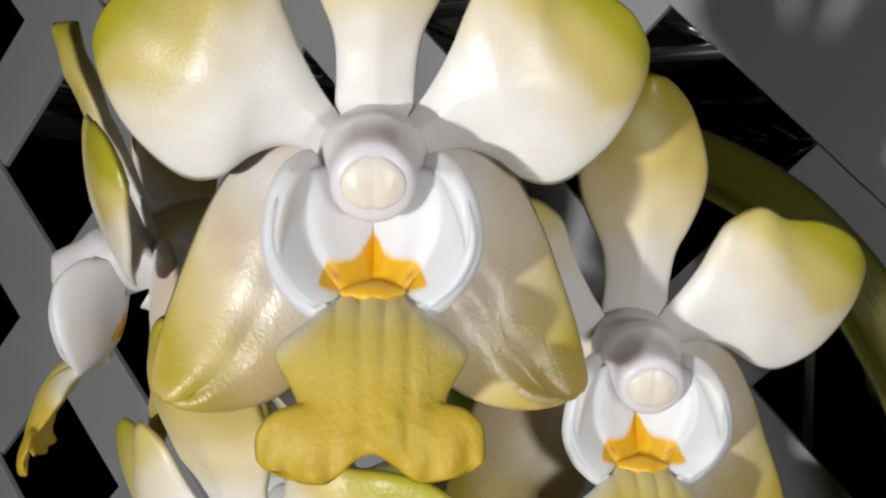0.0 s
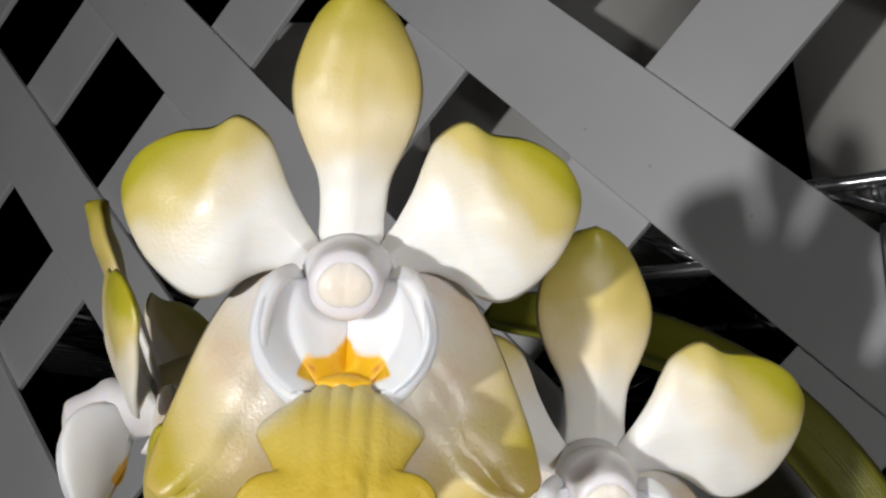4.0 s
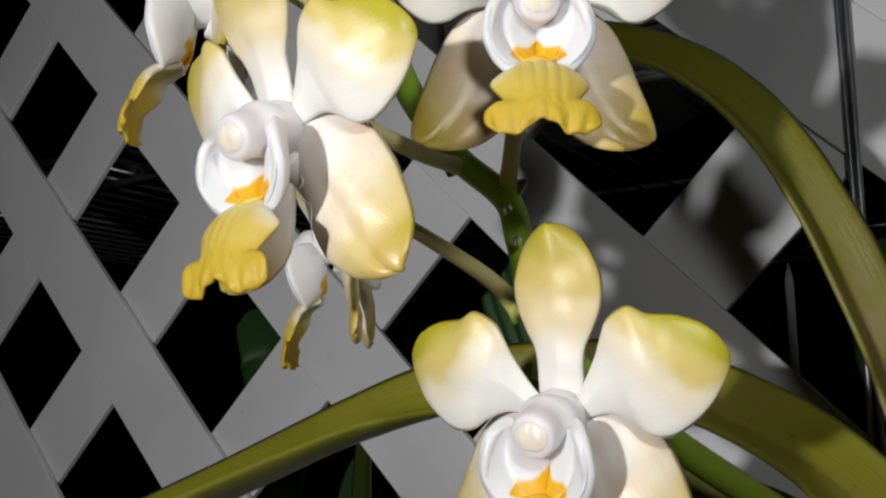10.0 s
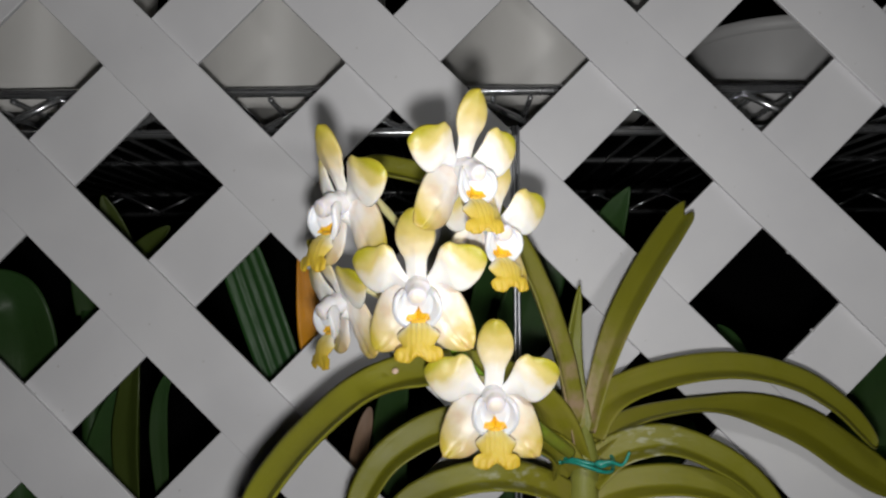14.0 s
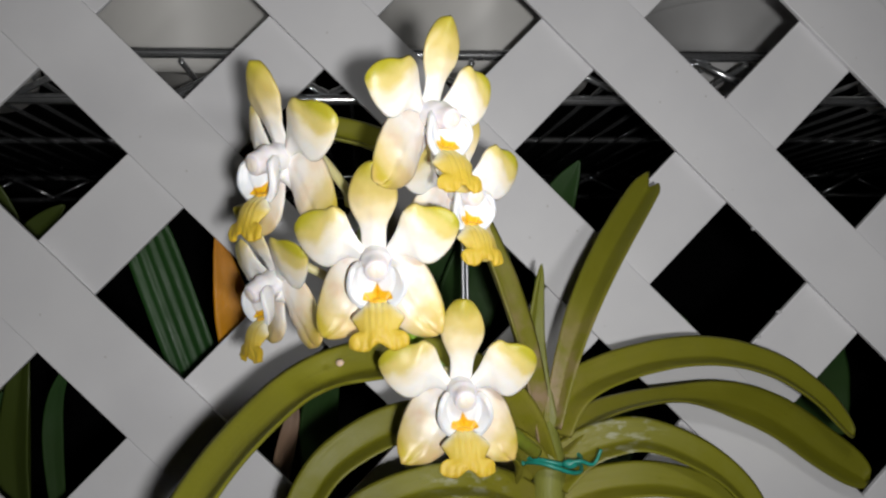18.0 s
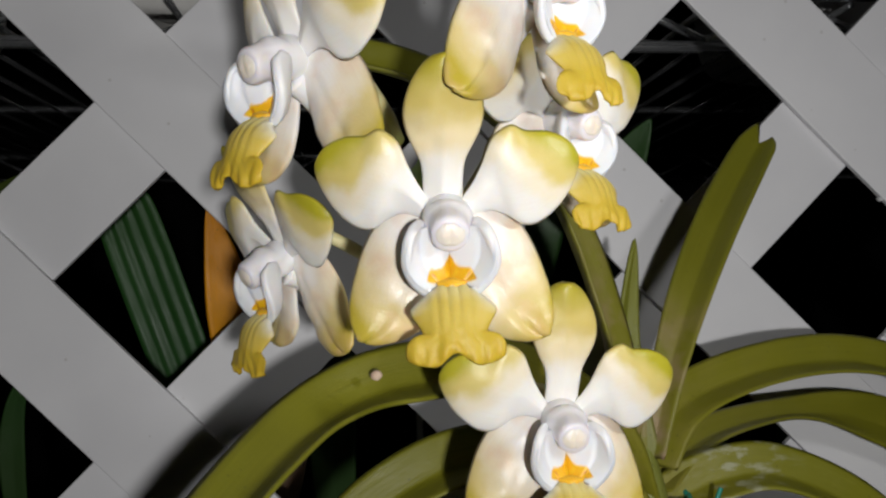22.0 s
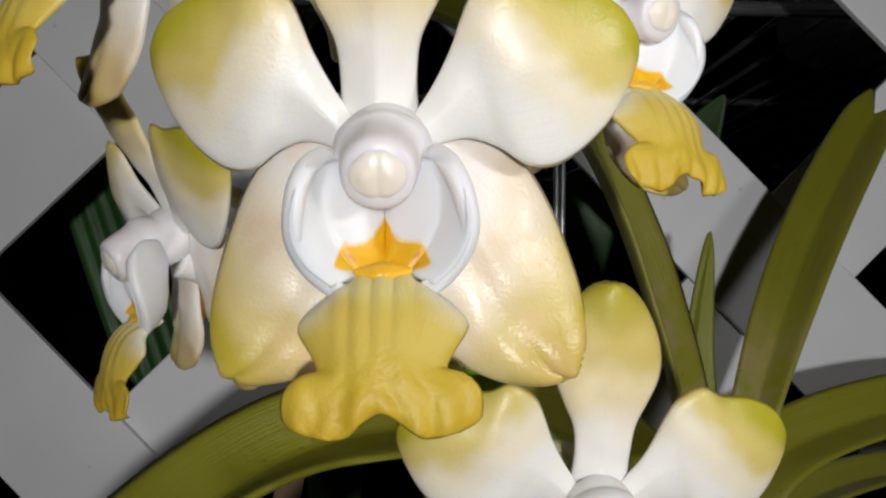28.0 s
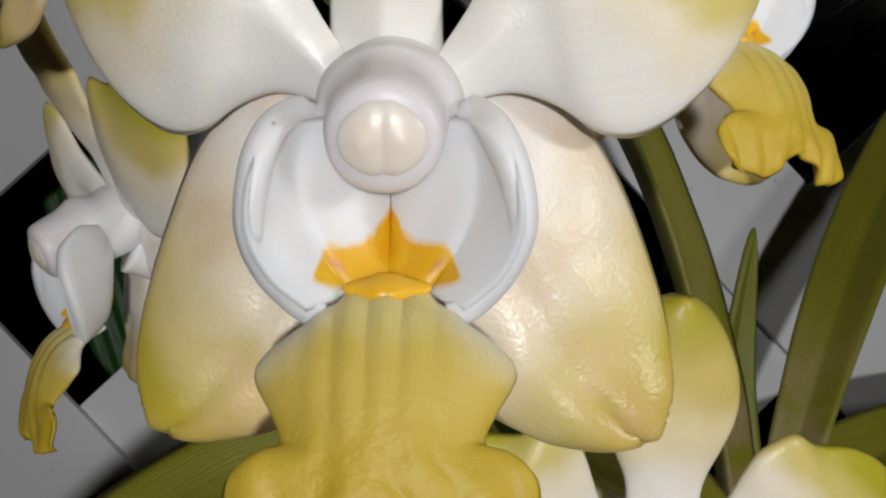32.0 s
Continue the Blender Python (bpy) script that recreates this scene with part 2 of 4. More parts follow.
def leaf_material(name, base, tip, scar=0.0, rough=0.38, marks=0.0):
    m, b, N, L = tree(name, rough, spec=0.4)
    sep = N.new("ShaderNodeSeparateXYZ")
    L.new(N.new("ShaderNodeTexCoord").outputs["UV"], sep.inputs[0])
    r = ramp(N, [(0.0, base), (1.0, tip)])
    L.new(math_node(N, L, "ADD", sep.outputs[0], math_node(N, L, "MULTIPLY", math_node(N, L, "SUBTRACT", noise_at(N, L, 60, 3), 0.5), 0.5)), r.inputs[0])
    col = r.outputs[0]
    line = noise_at(N, L, 7, 3, "UV", (0.7, 14.0, 1))
    col = mix(N, L, math_node(N, L, "MULTIPLY", math_node(N, L, "SUBTRACT", line, 0.42, True), 1.6), col, tuple(0.55 * v for v in base))
    if scar:
        old = noise_at(N, L, 110, 5)
        low = math_node(N, L, "SUBTRACT", 1.1, math_node(N, L, "MULTIPLY", sep.outputs[0], 2.6), True)
        patch = math_node(N, L, "MULTIPLY", math_node(N, L, "MULTIPLY", math_node(N, L, "SUBTRACT", old, 0.40, True), 5.0), low, True)
        col = mix(N, L, math_node(N, L, "MULTIPLY", patch, scar), col, (0.34, 0.24, 0.15))
    if marks:
        water = noise_at(N, L, 170, 6, "Object", (1.0, 1.0, 2.4))
        mid = math_node(N, L, "SUBTRACT", 1.0, math_node(N, L, "MULTIPLY", math_node(N, L, "ABSOLUTE", math_node(N, L, "SUBTRACT", sep.outputs[0], 0.38)), 4.5), True)
        dry = math_node(N, L, "MULTIPLY", math_node(N, L, "MULTIPLY", math_node(N, L, "SUBTRACT", water, 0.52, True), 9.0), mid, True)
        col = mix(N, L, math_node(N, L, "MULTIPLY", dry, marks), col, (0.42, 0.43, 0.34))
    fleck = node(N, "ShaderNodeTexVoronoi", Scale=260.0)
    L.new(N.new("ShaderNodeTexCoord").outputs["Object"], fleck.inputs["Vector"])
    dots = math_node(N, L, "LESS_THAN", fleck.outputs["Distance"], 0.10)
    col = mix(N, L, math_node(N, L, "MULTIPLY", dots, 0.35), col, (0.05, 0.045, 0.01))
    L.new(col, b.inputs["Base Color"])
    h = math_node(N, L, "ADD", math_node(N, L, "MULTIPLY", line, 0.8), noise_at(N, L, 240, 3))
    bump(N, L, b, h, 0.35, 0.0006)
    L.new(math_node(N, L, "ADD", math_node(N, L, "MULTIPLY", noise_at(N, L, 90, 3), 0.3), rough - 0.1), b.inputs["Roughness"])
    return m


M_LEAF = leaf_material("vanda_leaf", (0.215, 0.205, 0.015), (0.165, 0.165, 0.010), scar=0.12)
M_LEAF_SCARRED = leaf_material("scarred_leaf", (0.215, 0.205, 0.02), (0.165, 0.165, 0.010), scar=0.95)
M_LEAF_MARKED = leaf_material("water_marked_leaf", (0.215, 0.205, 0.015), (0.165, 0.165, 0.010), scar=0.12, marks=0.55)
M_LEAF_YOUNG = leaf_material("young_leaf", (0.21, 0.22, 0.05), (0.18, 0.19, 0.014), scar=0.3)
M_STEM = leaf_material("plant_stem", (0.24, 0.24, 0.05), (0.20, 0.22, 0.04), scar=0.6)
M_RIBLEAF = leaf_material("pleated_leaf", (0.025, 0.095, 0.022), (0.03, 0.10, 0.02))
M_DARKLEAF = leaf_material("dark_leaf", (0.035, 0.075, 0.02), (0.03, 0.085, 0.02))
M_MIDLEAF = leaf_material("olive_leaf", (0.06, 0.085, 0.015), (0.07, 0.10, 0.015))
M_ORANGELEAF = leaf_material("orange_leaf", (0.85, 0.36, 0.004), (0.75, 0.28, 0.004))
M_DRYLEAF = leaf_material("dry_leaf", (0.30, 0.19, 0.12), (0.34, 0.22, 0.15))


def vinyl_material():
    m, b, N, L = tree("white_vinyl", 0.55, spec=0.3)
    dirt = noise_at(N, L, 14, 5)
    r = ramp(N, [(0.3, (0.69, 0.69, 0.71)), (0.7, (0.76, 0.76, 0.775))])
    L.new(dirt, r.inputs[0])
    speck = node(N, "ShaderNodeTexVoronoi", Scale=70.0)
    L.new(N.new("ShaderNodeTexCoord").outputs["Object"], speck.inputs["Vector"])
    col = mix(N, L, math_node(N, L, "MULTIPLY", math_node(N, L, "LESS_THAN", speck.outputs["Distance"], 0.05), 0.35), r.outputs[0], (0.35, 0.33, 0.30))
    info = N.new("ShaderNodeObjectInfo")
    col = mix(N, L, math_node(N, L, "MULTIPLY", info.outputs["Random"], 0.12), col, (0.62, 0.62, 0.65))
    L.new(col, b.inputs["Base Color"])
    bump(N, L, b, noise_at(N, L, 130, 4), 0.08, 0.001)
    return m


def plain_material(name, lo, hi, scale, rough, metal=0.0, relief=0.15, depth=0.001):
    m, b, N, L = tree(name, rough, metal)
    r = ramp(N, [(0.3, lo), (0.7, hi)])
    n = noise_at(N, L, scale, 5)
    L.new(n, r.inputs[0])
    L.new(r.outputs[0], b.inputs["Base Color"])
    bump(N, L, b, noise_at(N, L, scale * 4, 3), relief, depth)
    L.new(math_node(N, L, "ADD", math_node(N, L, "MULTIPLY", n, 0.2), rough - 0.1), b.inputs["Roughness"])
    return m


M_VINYL = vinyl_material()
M_CHROME = plain_material("chrome_wire", (0.70, 0.72, 0.74), (0.84, 0.85, 0.87), 40, 0.24, 0.92)
M_WIRE = plain_material("galvanised_wire", (0.30, 0.31, 0.33), (0.44, 0.45, 0.47), 60, 0.4, 0.9)
M_POT = plain_material("white_plastic", (0.74, 0.73, 0.70), (0.80, 0.79, 0.76), 12, 0.45)
M_POT_GREY = plain_material("grey_plastic", (0.46, 0.46, 0.46), (0.54, 0.54, 0.54), 12, 0.5)
M_SCAR = plain_material("leaf_scar", (0.50, 0.36, 0.26), (0.62, 0.48, 0.36), 500, 0.6)
M_TIE = plain_material("teal_tie", (0.01, 0.20, 0.15), (0.02, 0.28, 0.22), 300, 0.35)
M_FLOOR = plain_material("floor_concrete", (0.05, 0.05, 0.05), (0.09, 0.085, 0.08), 6, 0.85, relief=0.4, depth=0.004)
M_WALL = plain_material("dark_wall", (0.025, 0.025, 0.028), (0.04, 0.04, 0.042), 5, 0.9)
M_DROP, B_DROP = tree("clear_sap", 0.03)[:2]
B_DROP.inputs["Transmission Weight"].default_value = 1.0
B_DROP.inputs["Base Color"].default_value = (0.95, 1.0, 0.9, 1)


# ---------------------------------------------------------------- mesh helpers
def spline(pts, t):
    """A smooth curve through points, evenly keyed, at t from 0 to 1."""
    n = len(pts) - 1
    f = min(max(t, 0.0), 1.0) * n
    i = min(int(f), n - 1)
    f -= i
    p = [Vector(pts[max(0, min(n, i + k))]) for k in (-1, 0, 1, 2)]
    return 0.5 * ((2 * p[1]) + (p[2] - p[0]) * f + (2 * p[0] - 5 * p[1] + 4 * p[2] - p[3]) * f * f + (3 * p[1] - p[0] - 3 * p[2] + p[3]) * f ** 3)


def curve1(keys, t):
    """A number along keys of (t, value), eased."""
    for (a, va), (b, vb) in zip(keys, keys[1:]):
        if t <= b:
            f = (t - a) / (b - a) if b > a else 0
            f = f * f * (3 - 2 * f) if len(keys) < 4 else f
            return va + (vb - va) * f
    return keys[-1][1]


def mesh_of(name, verts, faces, uvs=None, material=None, smooth=True):
    me = bpy.data.meshes.new(name)
    me.from_pydata(verts, [], faces)
    if uvs:
        lay = me.uv_layers.new(name="UVMap")
        for lp in me.loops:
            lay.data[lp.index].uv = uvs[lp.vertex_index]
    if smooth:
        me.polygons.foreach_set("use_smooth", [True] * len(me.polygons))
    if material:
        me.materials.append(material)
    me.update()
    return me


def put(name, me, parent=None, label=""):
    ob = new(name, me)
    ob.parent = parent
    if label:
        ob["label"] = label
    return ob


def thing(name, label, category, group="", kind=""):
    return tagged(new(name), label, category, group, kind)


def shell(name, place, nu, nv, thick, material, flip=False):
    """A closed curved blade: place(u, v) gives the middle surface, thick (a number or a function of u, v) its depth."""
    P = [[Vector(place(i / nu, j / nv)) for j in range(nv + 1)] for i in range(nu + 1)]
    nor = []
    for i in range(nu + 1):
        row = []
        for j in range(nv + 1):
            a = P[min(i + 1, nu)][j] - P[max(i - 1, 0)][j]
            b = P[i][min(j + 1, nv)] - P[i][max(j - 1, 0)]
            n = a.cross(b)
            row.append(n.normalized() if n.length > 1e-12 else None)
        nor.append(row)
    for i in range(nu + 1):
        for j in range(nv + 1):
            if nor[i][j] is None:
                nor[i][j] = nor[max(0, min(nu - 1, i - 1 if i else 1))][j] or Vector((0, -1, 0))
    verts, uvs, front, back = [], [], {}, {}
    for i in range(nu + 1):
        for j in range(nv + 1):
            u, v = i / nu, j / nv
            rim = max(0.0, 1 - abs(2 * v - 1) ** 8) * max(0.0, 1 - abs(2 * u - 1) ** 14)
            h = 0.5 * (thick(u, v) if callable(thick) else thick) * math.sqrt(rim)
            edge = i in (0, nu) or j in (0, nv)
            front[i, j] = len(verts)
            verts.append(P[i][j] + nor[i][j] * h)
            uvs.append((u, v))
            if edge:
                back[i, j] = front[i, j]
            else:
                back[i, j] = len(verts)
                verts.append(P[i][j] - nor[i][j] * h)
                uvs.append((u, v))
    faces = []
    for i in range(nu):
        for j in range(nv):
            faces.append((front[i, j], front[i + 1, j], front[i + 1, j + 1], front[i, j + 1]))
            f = (back[i, j], back[i, j + 1], back[i + 1, j + 1], back[i + 1, j])
            if len(set(f) & {front[i, j], front[i + 1, j], front[i, j + 1], front[i + 1, j + 1]}) < 4:
                faces.append(f)
    if flip:
        faces = [tuple(reversed(f)) for f in faces]
    return mesh_of(name, [tuple(v) for v in verts], faces, uvs, material)


def tube(name, pts, radii, material, n=40, sides=12, squash=1.0):
    """A round stalk or wire along points, closed at both ends."""
    verts, faces, uvs = [], [], []
    C = [spline(pts, i / n) for i in range(n + 1)]
    side = None
    for i, c in enumerate(C):
        t = (C[min(i + 1, n)] - C[max(i - 1, 0)]).normalized()
        if side is None:
            side = t.orthogonal().normalized()
        side = (side - t * side.dot(t)).normalized()
        up = t.cross(side)
        r = curve1(radii, i / n)
        for k in range(sides):
            a = 2 * math.pi * k / sides
            verts.append(tuple(c + (side * math.cos(a) + up * math.sin(a) * squash) * r))
            uvs.append((i / n, k / sides))
    for i in range(n):
        for k in range(sides):
            k2 = (k + 1) % sides
            faces.append((i * sides + k, i * sides + k2, (i + 1) * sides + k2, (i + 1) * sides + k))
    for end, ring in ((C[0], 0), (C[-1], n)):
        at = len(verts)
        verts.append(tuple(end))
        uvs.append((ring / n, 0.5))
        for k in range(sides):
            a, b = ring * sides + k, ring * sides + (k + 1) % sides
            faces.append((at, b, a) if ring == 0 else (at, a, b))
    return mesh_of(name, verts, faces, uvs, material)


def blob(name, centre, radii, material, nu=20, nv=28, shape=None):
    """A rounded body; shape(direction) may swell it."""
    verts, faces, uvs = [], [], []
    for i in range(nu + 1):
        a = math.pi * i / nu
        for j in range(nv):
            b = 2 * math.pi * j / nv
            d = Vector((math.sin(a) * math.cos(b), -math.cos(a), math.sin(a) * math.sin(b)))
            k = shape(d) if shape else 1.0
            verts.append(tuple(centre[q] + d[q] * radii[q] * k for q in range(3)))
            uvs.append((i / nu, j / nv))
    for i in range(nu):
        for j in range(nv):
            j2 = (j + 1) % nv
            faces.append((i * nv + j, i * nv + j2, (i + 1) * nv + j2, (i + 1) * nv + j))
    return mesh_of(name, verts, faces, uvs, material)


def box(name, size, material, bevel=0.0):
    bm = bmesh.new()
    bmesh.ops.create_cube(bm, size=1.0)
    bmesh.ops.scale(bm, vec=size, verts=bm.verts)
    if bevel:
        bmesh.ops.bevel(bm, geom=bm.edges[:], offset=bevel, segments=2, affect="EDGES", profile=0.5)
    me = bpy.data.meshes.new(name)
    bm.to_mesh(me)
    bm.free()
    me.materials.append(material)
    return me


# ---------------------------------------------------------------- the orchid flower, in millimetres
MM = 0.001


def mm(p):
    return tuple(MM * v for v in p)


def wave(x, z, s=0.35, k=0.28):
    """A slow unevenness, so that no blade is perfectly smooth."""
    return s * (noise.noise(Vector((x * k, z * k, 3.1))))


def dorsal_sepal(seed, back, short, broad):
    half = [(0, 3.5), (0.15, 3.4), (0.28, 3.8), (0.40, 5.2), (0.50, 6.2), (0.60, 6.6), (0.70, 6.35), (0.80, 5.5), (0.88, 4.4), (0.94, 3.1), (0.98, 1.7), (1, 0.4)]

    def place(u, v):
        s = 2 * v - 1
        low = u
        u = max(0.0, (u - 0.1) / 0.9)
        w = broad * curve_smooth(half, u)
        z = 0.8 + (24.9 - short) * u - 0.9 * (1 - math.cos(s)) * u - 2.8 * max(0.0, 0.1 - low) / 0.1
        y = 0.8 - (3.1 - back) * math.sin(u * math.pi * 0.5) ** 1.5 + 2.1 * s * s * (0.35 + 0.9 * u * u) - 0.5 * (1 - abs(s)) ** 2 * (1 - u)
        x = s * w + 0.5 * math.sin(2.2 * u + seed)
        return mm((x, y + wave(x + seed * 7, z), z))
    return shell("dorsal_sepal", place, 44, 26, 1.1 * MM, M_DORSAL)


def curve_smooth(keys, t):
    """A number along keys of (t, value), through a smooth spline."""
    for i, ((a, va), (b, vb)) in enumerate(zip(keys, keys[1:])):
        if t <= b or i == len(keys) - 2:
            f = (t - a) / (b - a)
            v0, v3 = keys[max(i - 1, 0)], keys[min(i + 2, len(keys) - 1)]
            m0 = (vb - v0[1]) / (b - v0[0]) * (b - a)
            m1 = (v3[1] - va) / (v3[0] - a) * (b - a)
            return ((2 * f ** 3 - 3 * f * f + 1) * va + (f ** 3 - 2 * f * f + f) * m0 + (3 * f * f - 2 * f ** 3) * vb + (f ** 3 - f * f) * m1)
    return keys[-1][1]


def petal(side, seed, wide, sweep):
    """A clawed petal with a broad blade; the upper shoulder and the lower corner are blunt teeth."""
    upper = [(2.4, 0.6, 0.4), (4.6, 0.5, 3.6), (6.3, 0.3, 7.0), (7.2, 0.1, 9.6), (8.4, 0.0, 12.0), (11.2, -0.2, 13.7), (13.8, 0.3, 12.5), (17.6, 1.0, 12.0), (21.0, 1.8, 10.3), (22.9, 2.5, 7.6), (23.2, 2.8, 5.6)]
    lower = [(3.6, 0.4, -2.6), (5.3, 0.4, -1.9), (7.8, 0.3, -1.5), (10.5, 0.0, -2.4), (13.0, -0.7, -4.0), (15.6, -0.4, -4.3), (18.2, 0.0, -2.9), (20.8, 0.9, -0.4), (22.4, 1.9, 2.4), (23.0, 2.6, 4.3), (23.2, 2.8, 5.4)]

    def place(u, v):
        a, b = spline(lower, u), spline(upper, u)
        p = a.lerp(b, v)
        s = 2 * v - 1
        lift = -1.5 * (1 - s * s) * math.sin(math.pi * min(1, u * 1.05)) * (0.5 + 0.5 * u) - 0.7 * (1 - abs(s)) * (1 - u)
        y = p.y + lift + wave(p.x + seed * 5, p.z + side * 9, 0.28, 0.22)
        far = max(0.0, p.x - 4)
        return mm((side * (p.x - far * (wide + 0.35 * sweep)), y + far * sweep, p.z))
    return shell("petal", place, 46, 28, 1.0 * MM, M_PETAL, side < 0)


def lateral_sepal(side, seed, shift, drop, full):
    outer = [(1.5, 1.5, -0.8), (7.4, 3.0, -1.3), (10.2, 3.5, -2.2), (12.9, 3.4, -4.8), (15.2, 2.8, -8.8), (17.2, 1.5, -13.8), (18.6, -0.5, -18.0), (19.2, -2.3, -21.4), (18.5, -3.2, -22.4)]
    inner = [(0.4, 1.6, -3.3), (0.6, 0.9, -6.8), (1.2, 0.2, -10.6), (2.2, -0.8, -14.8), (3.8, -1.9, -19.0), (6.0, -2.9, -21.6), (9.6, -3.6, -23.5), (13.4, -3.8, -23.8), (17.2, -3.6, -22.9)]

    def place(u, v):
        a, b = spline(inner, u), spline(outer, u)
        p = a.lerp(b, v)
        s = 2 * v - 1
        k = full * max(0.0, (u - 0.62) / 0.38) ** 2
        if s > 0:
            p.x -= 2.6 * k * s * s
            p.z += 2.2 * k * s * s
        p.x += full * 1.0 * max(0.0, s) * math.sin(math.pi * u) - full * 0.9 * max(0.0, -s) * math.sin(math.pi * u) ** 2
        p.z -= full * 0.7 * k * (1 - abs(s))
        y = p.y - (2.2 + 0.8 * full) * (1 - s * s) * math.sin(math.pi * min(1.0, 0.1 + u * 0.86)) + 0.6 * math.exp(-((s + 0.1) * 6) ** 2) * u
        return mm((side * (p.x + shift * u), y + wave(p.x + seed * 3, p.z + side * 4, 0.4, 0.25), p.z + drop * u))
    return shell("lateral_sepal", place, 46, 28, 1.1 * MM, M_LATERAL, side < 0)


def side_lobe(side):
    """An upright rounded ear: a wall that runs out and forward from behind the throat to a thick rounded rim."""
    back = [(2.6, -2.0, -1.6), (2.4, -2.8, -3.6), (2.1, -3.8, -5.6), (2.0, -4.8, -7.6), (2.3, -5.8, -9.4), (2.7, -7.1, -10.9), (2.9, -8.6, -11.7)]
    rim = [(4.3, -6.2, -0.9), (6.1, -8.9, -1.3), (7.5, -10.4, -3.6), (7.8, -11.0, -6.7), (6.6, -11.1, -9.6), (4.8, -11.1, -11.5), (3.3, -11.1, -12.0)]

    def place(u, v):
        p = spline(back, u).lerp(spline(rim, u), v)
        bow = math.sin(math.pi * v ** 0.8) * math.sin(math.pi * (0.1 + 0.8 * u))
        p.x += 0.9 * bow + 0.25 * v * noise.noise(Vector((u * 4, v * 2, side * 3.0)))
        p.y += 0.4 * bow
        return mm((side * p.x, p.y, p.z))
    return shell("side_lobe", place, 40, 36, lambda u, v: (0.8 + 1.5 * v ** 2) * MM, M_THROAT, side < 0)


def throat():
    """One smooth shallow bowl from lobe to lobe, with a furrow down its middle."""
    middle = [(0, -3.6, -2.0), (0, -5.0, -4.6), (0, -6.1, -7.1), (0, -7.2, -9.2), (0, -8.9, -11.2)]
    edge = [(6.0, -8.9, -1.3), (7.3, -10.6, -3.8), (7.6, -11.3, -6.8), (6.4, -11.5, -9.5), (4.4, -11.4, -11.4)]

    def place(u, v):
        s = 2 * v - 1
        a, b = spline(middle, u), spline(edge, u)
        k = abs(s) ** 1.6
        furrow = 1.4 * math.exp(-(s * 8) ** 2) * math.sin(math.pi * u) ** 0.7
        fold = 0.35 * math.sin(math.pi * abs(s)) ** 2 * math.sin(math.pi * u)
        crease = 0.6 * math.exp(-((abs(s) - 0.82 + 0.28 * u) / 0.11) ** 2) * min(1.0, 5 * u)
        y = a.y + (b.y - a.y) * k + furrow - fold + crease
        return mm((s * b.x, y + 0.1 * noise.noise(Vector((s * 3, u * 4, 2.0))), a.z + (b.z - a.z) * k))
    return shell("throat", place, 36, 72, 0.9 * MM, M_THROAT)


def midlobe(seed, size):
    path = [(0, -7.6, -11.3), (0, -11.0, -11.2), (0, -14.0, -12.2), (0, -17.2, -15.1), (0, -19.7, -18.9)]
    half = [(0, 2.6), (0.12, 3.0), (0.2, 3.7), (0.3, 4.9), (0.4, 6.2), (0.48, 7.0), (0.54, 7.2), (0.6, 6.9), (0.68, 6.1), (0.74, 5.55), (0.785, 5.45), (0.815, 6.1), (0.845, 7.2), (0.88, 8.0), (0.93, 8.2), (0.97, 7.9), (1.0, 6.8)]
    droop = [(0, 0.9), (0.25, 1.5), (0.5, 2.4), (0.68, 2.2), (0.8, 1.5), (0.9, 1.1), (1.0, 1.4)]

    def place(u, v):
        s = 2 * v - 1
        p = spline(path, u)
        q = (spline(path, min(1, u + 0.02)) - spline(path, max(0, u - 0.02))).normalized()
        n = Vector((0, q.z, -q.y))            # out of the upper face
        if n.z < 0:
            n = -n
        w = size * curve_smooth(half, u)
        end = max(0.0, (u - 0.55) / 0.45) ** 2
        fork = min(1.0, abs(s) * 1.9)
        fork = fork * fork * (3 - 2 * fork) * (1 - 0.45 * abs(s) ** 5)
        rib = (0.18 * max(0.0, 1 - 1.15 * u) + 0.03) * math.cos(abs(s) * w * 3.6) * math.exp(-(s * w / 4.0) ** 4)
        sag = -curve_smooth(droop, u) * abs(s) ** 2.2
        crease = -0.4 * math.exp(-(s * 8) ** 2) * end ** 0.7
        lump = end * (0.5 * noise.noise(Vector((s * 3.6 + seed, u * 6, seed))) + 0.25 * noise.noise(Vector((s * 7 + seed, u * 16, seed + 4))) + 0.22 * abs(s) ** 4 * math.sin(u * 34 + 5 * abs(s) + seed))
        knob = 0.25 * end * math.exp(-((abs(s) - 0.62) / 0.25) ** 2)
        frill = 0.30 * max(0.0, (u - 0.84) / 0.16) ** 1.5 * math.sin(s * w * 2.6 + 1.3 * seed) + 0.22 * end * abs(s) ** 6 * math.sin(u * 52 + seed)
        hook = 1.3 * math.exp(-((u - 0.87) / 0.06) ** 2 - ((abs(s) - 0.84) / 0.17) ** 2)
        p = p - q * hook + n * (rib + sag + crease + lump + knob + frill) + Vector((0, -0.2, -2.3)) * end * fork
        return mm((s * w + 0.25 * lump, p.y, p.z))
    return shell("midlobe", place, 84, 60, lambda u, v: (1.2 - 0.55 * u ** 2) * MM, M_LIP)


def spur():
    return tube("spur", [mm((0, -1, -6)), mm((0, 1.5, -9)), mm((0, 3.2, -12.5)), mm((0, 3.6, -15))],
                [(0, 2.6 * MM), (0.5, 1.8 * MM), (0.85, 1.3 * MM), (1, 0.4 * MM)], M_WHITE, 20, 14)


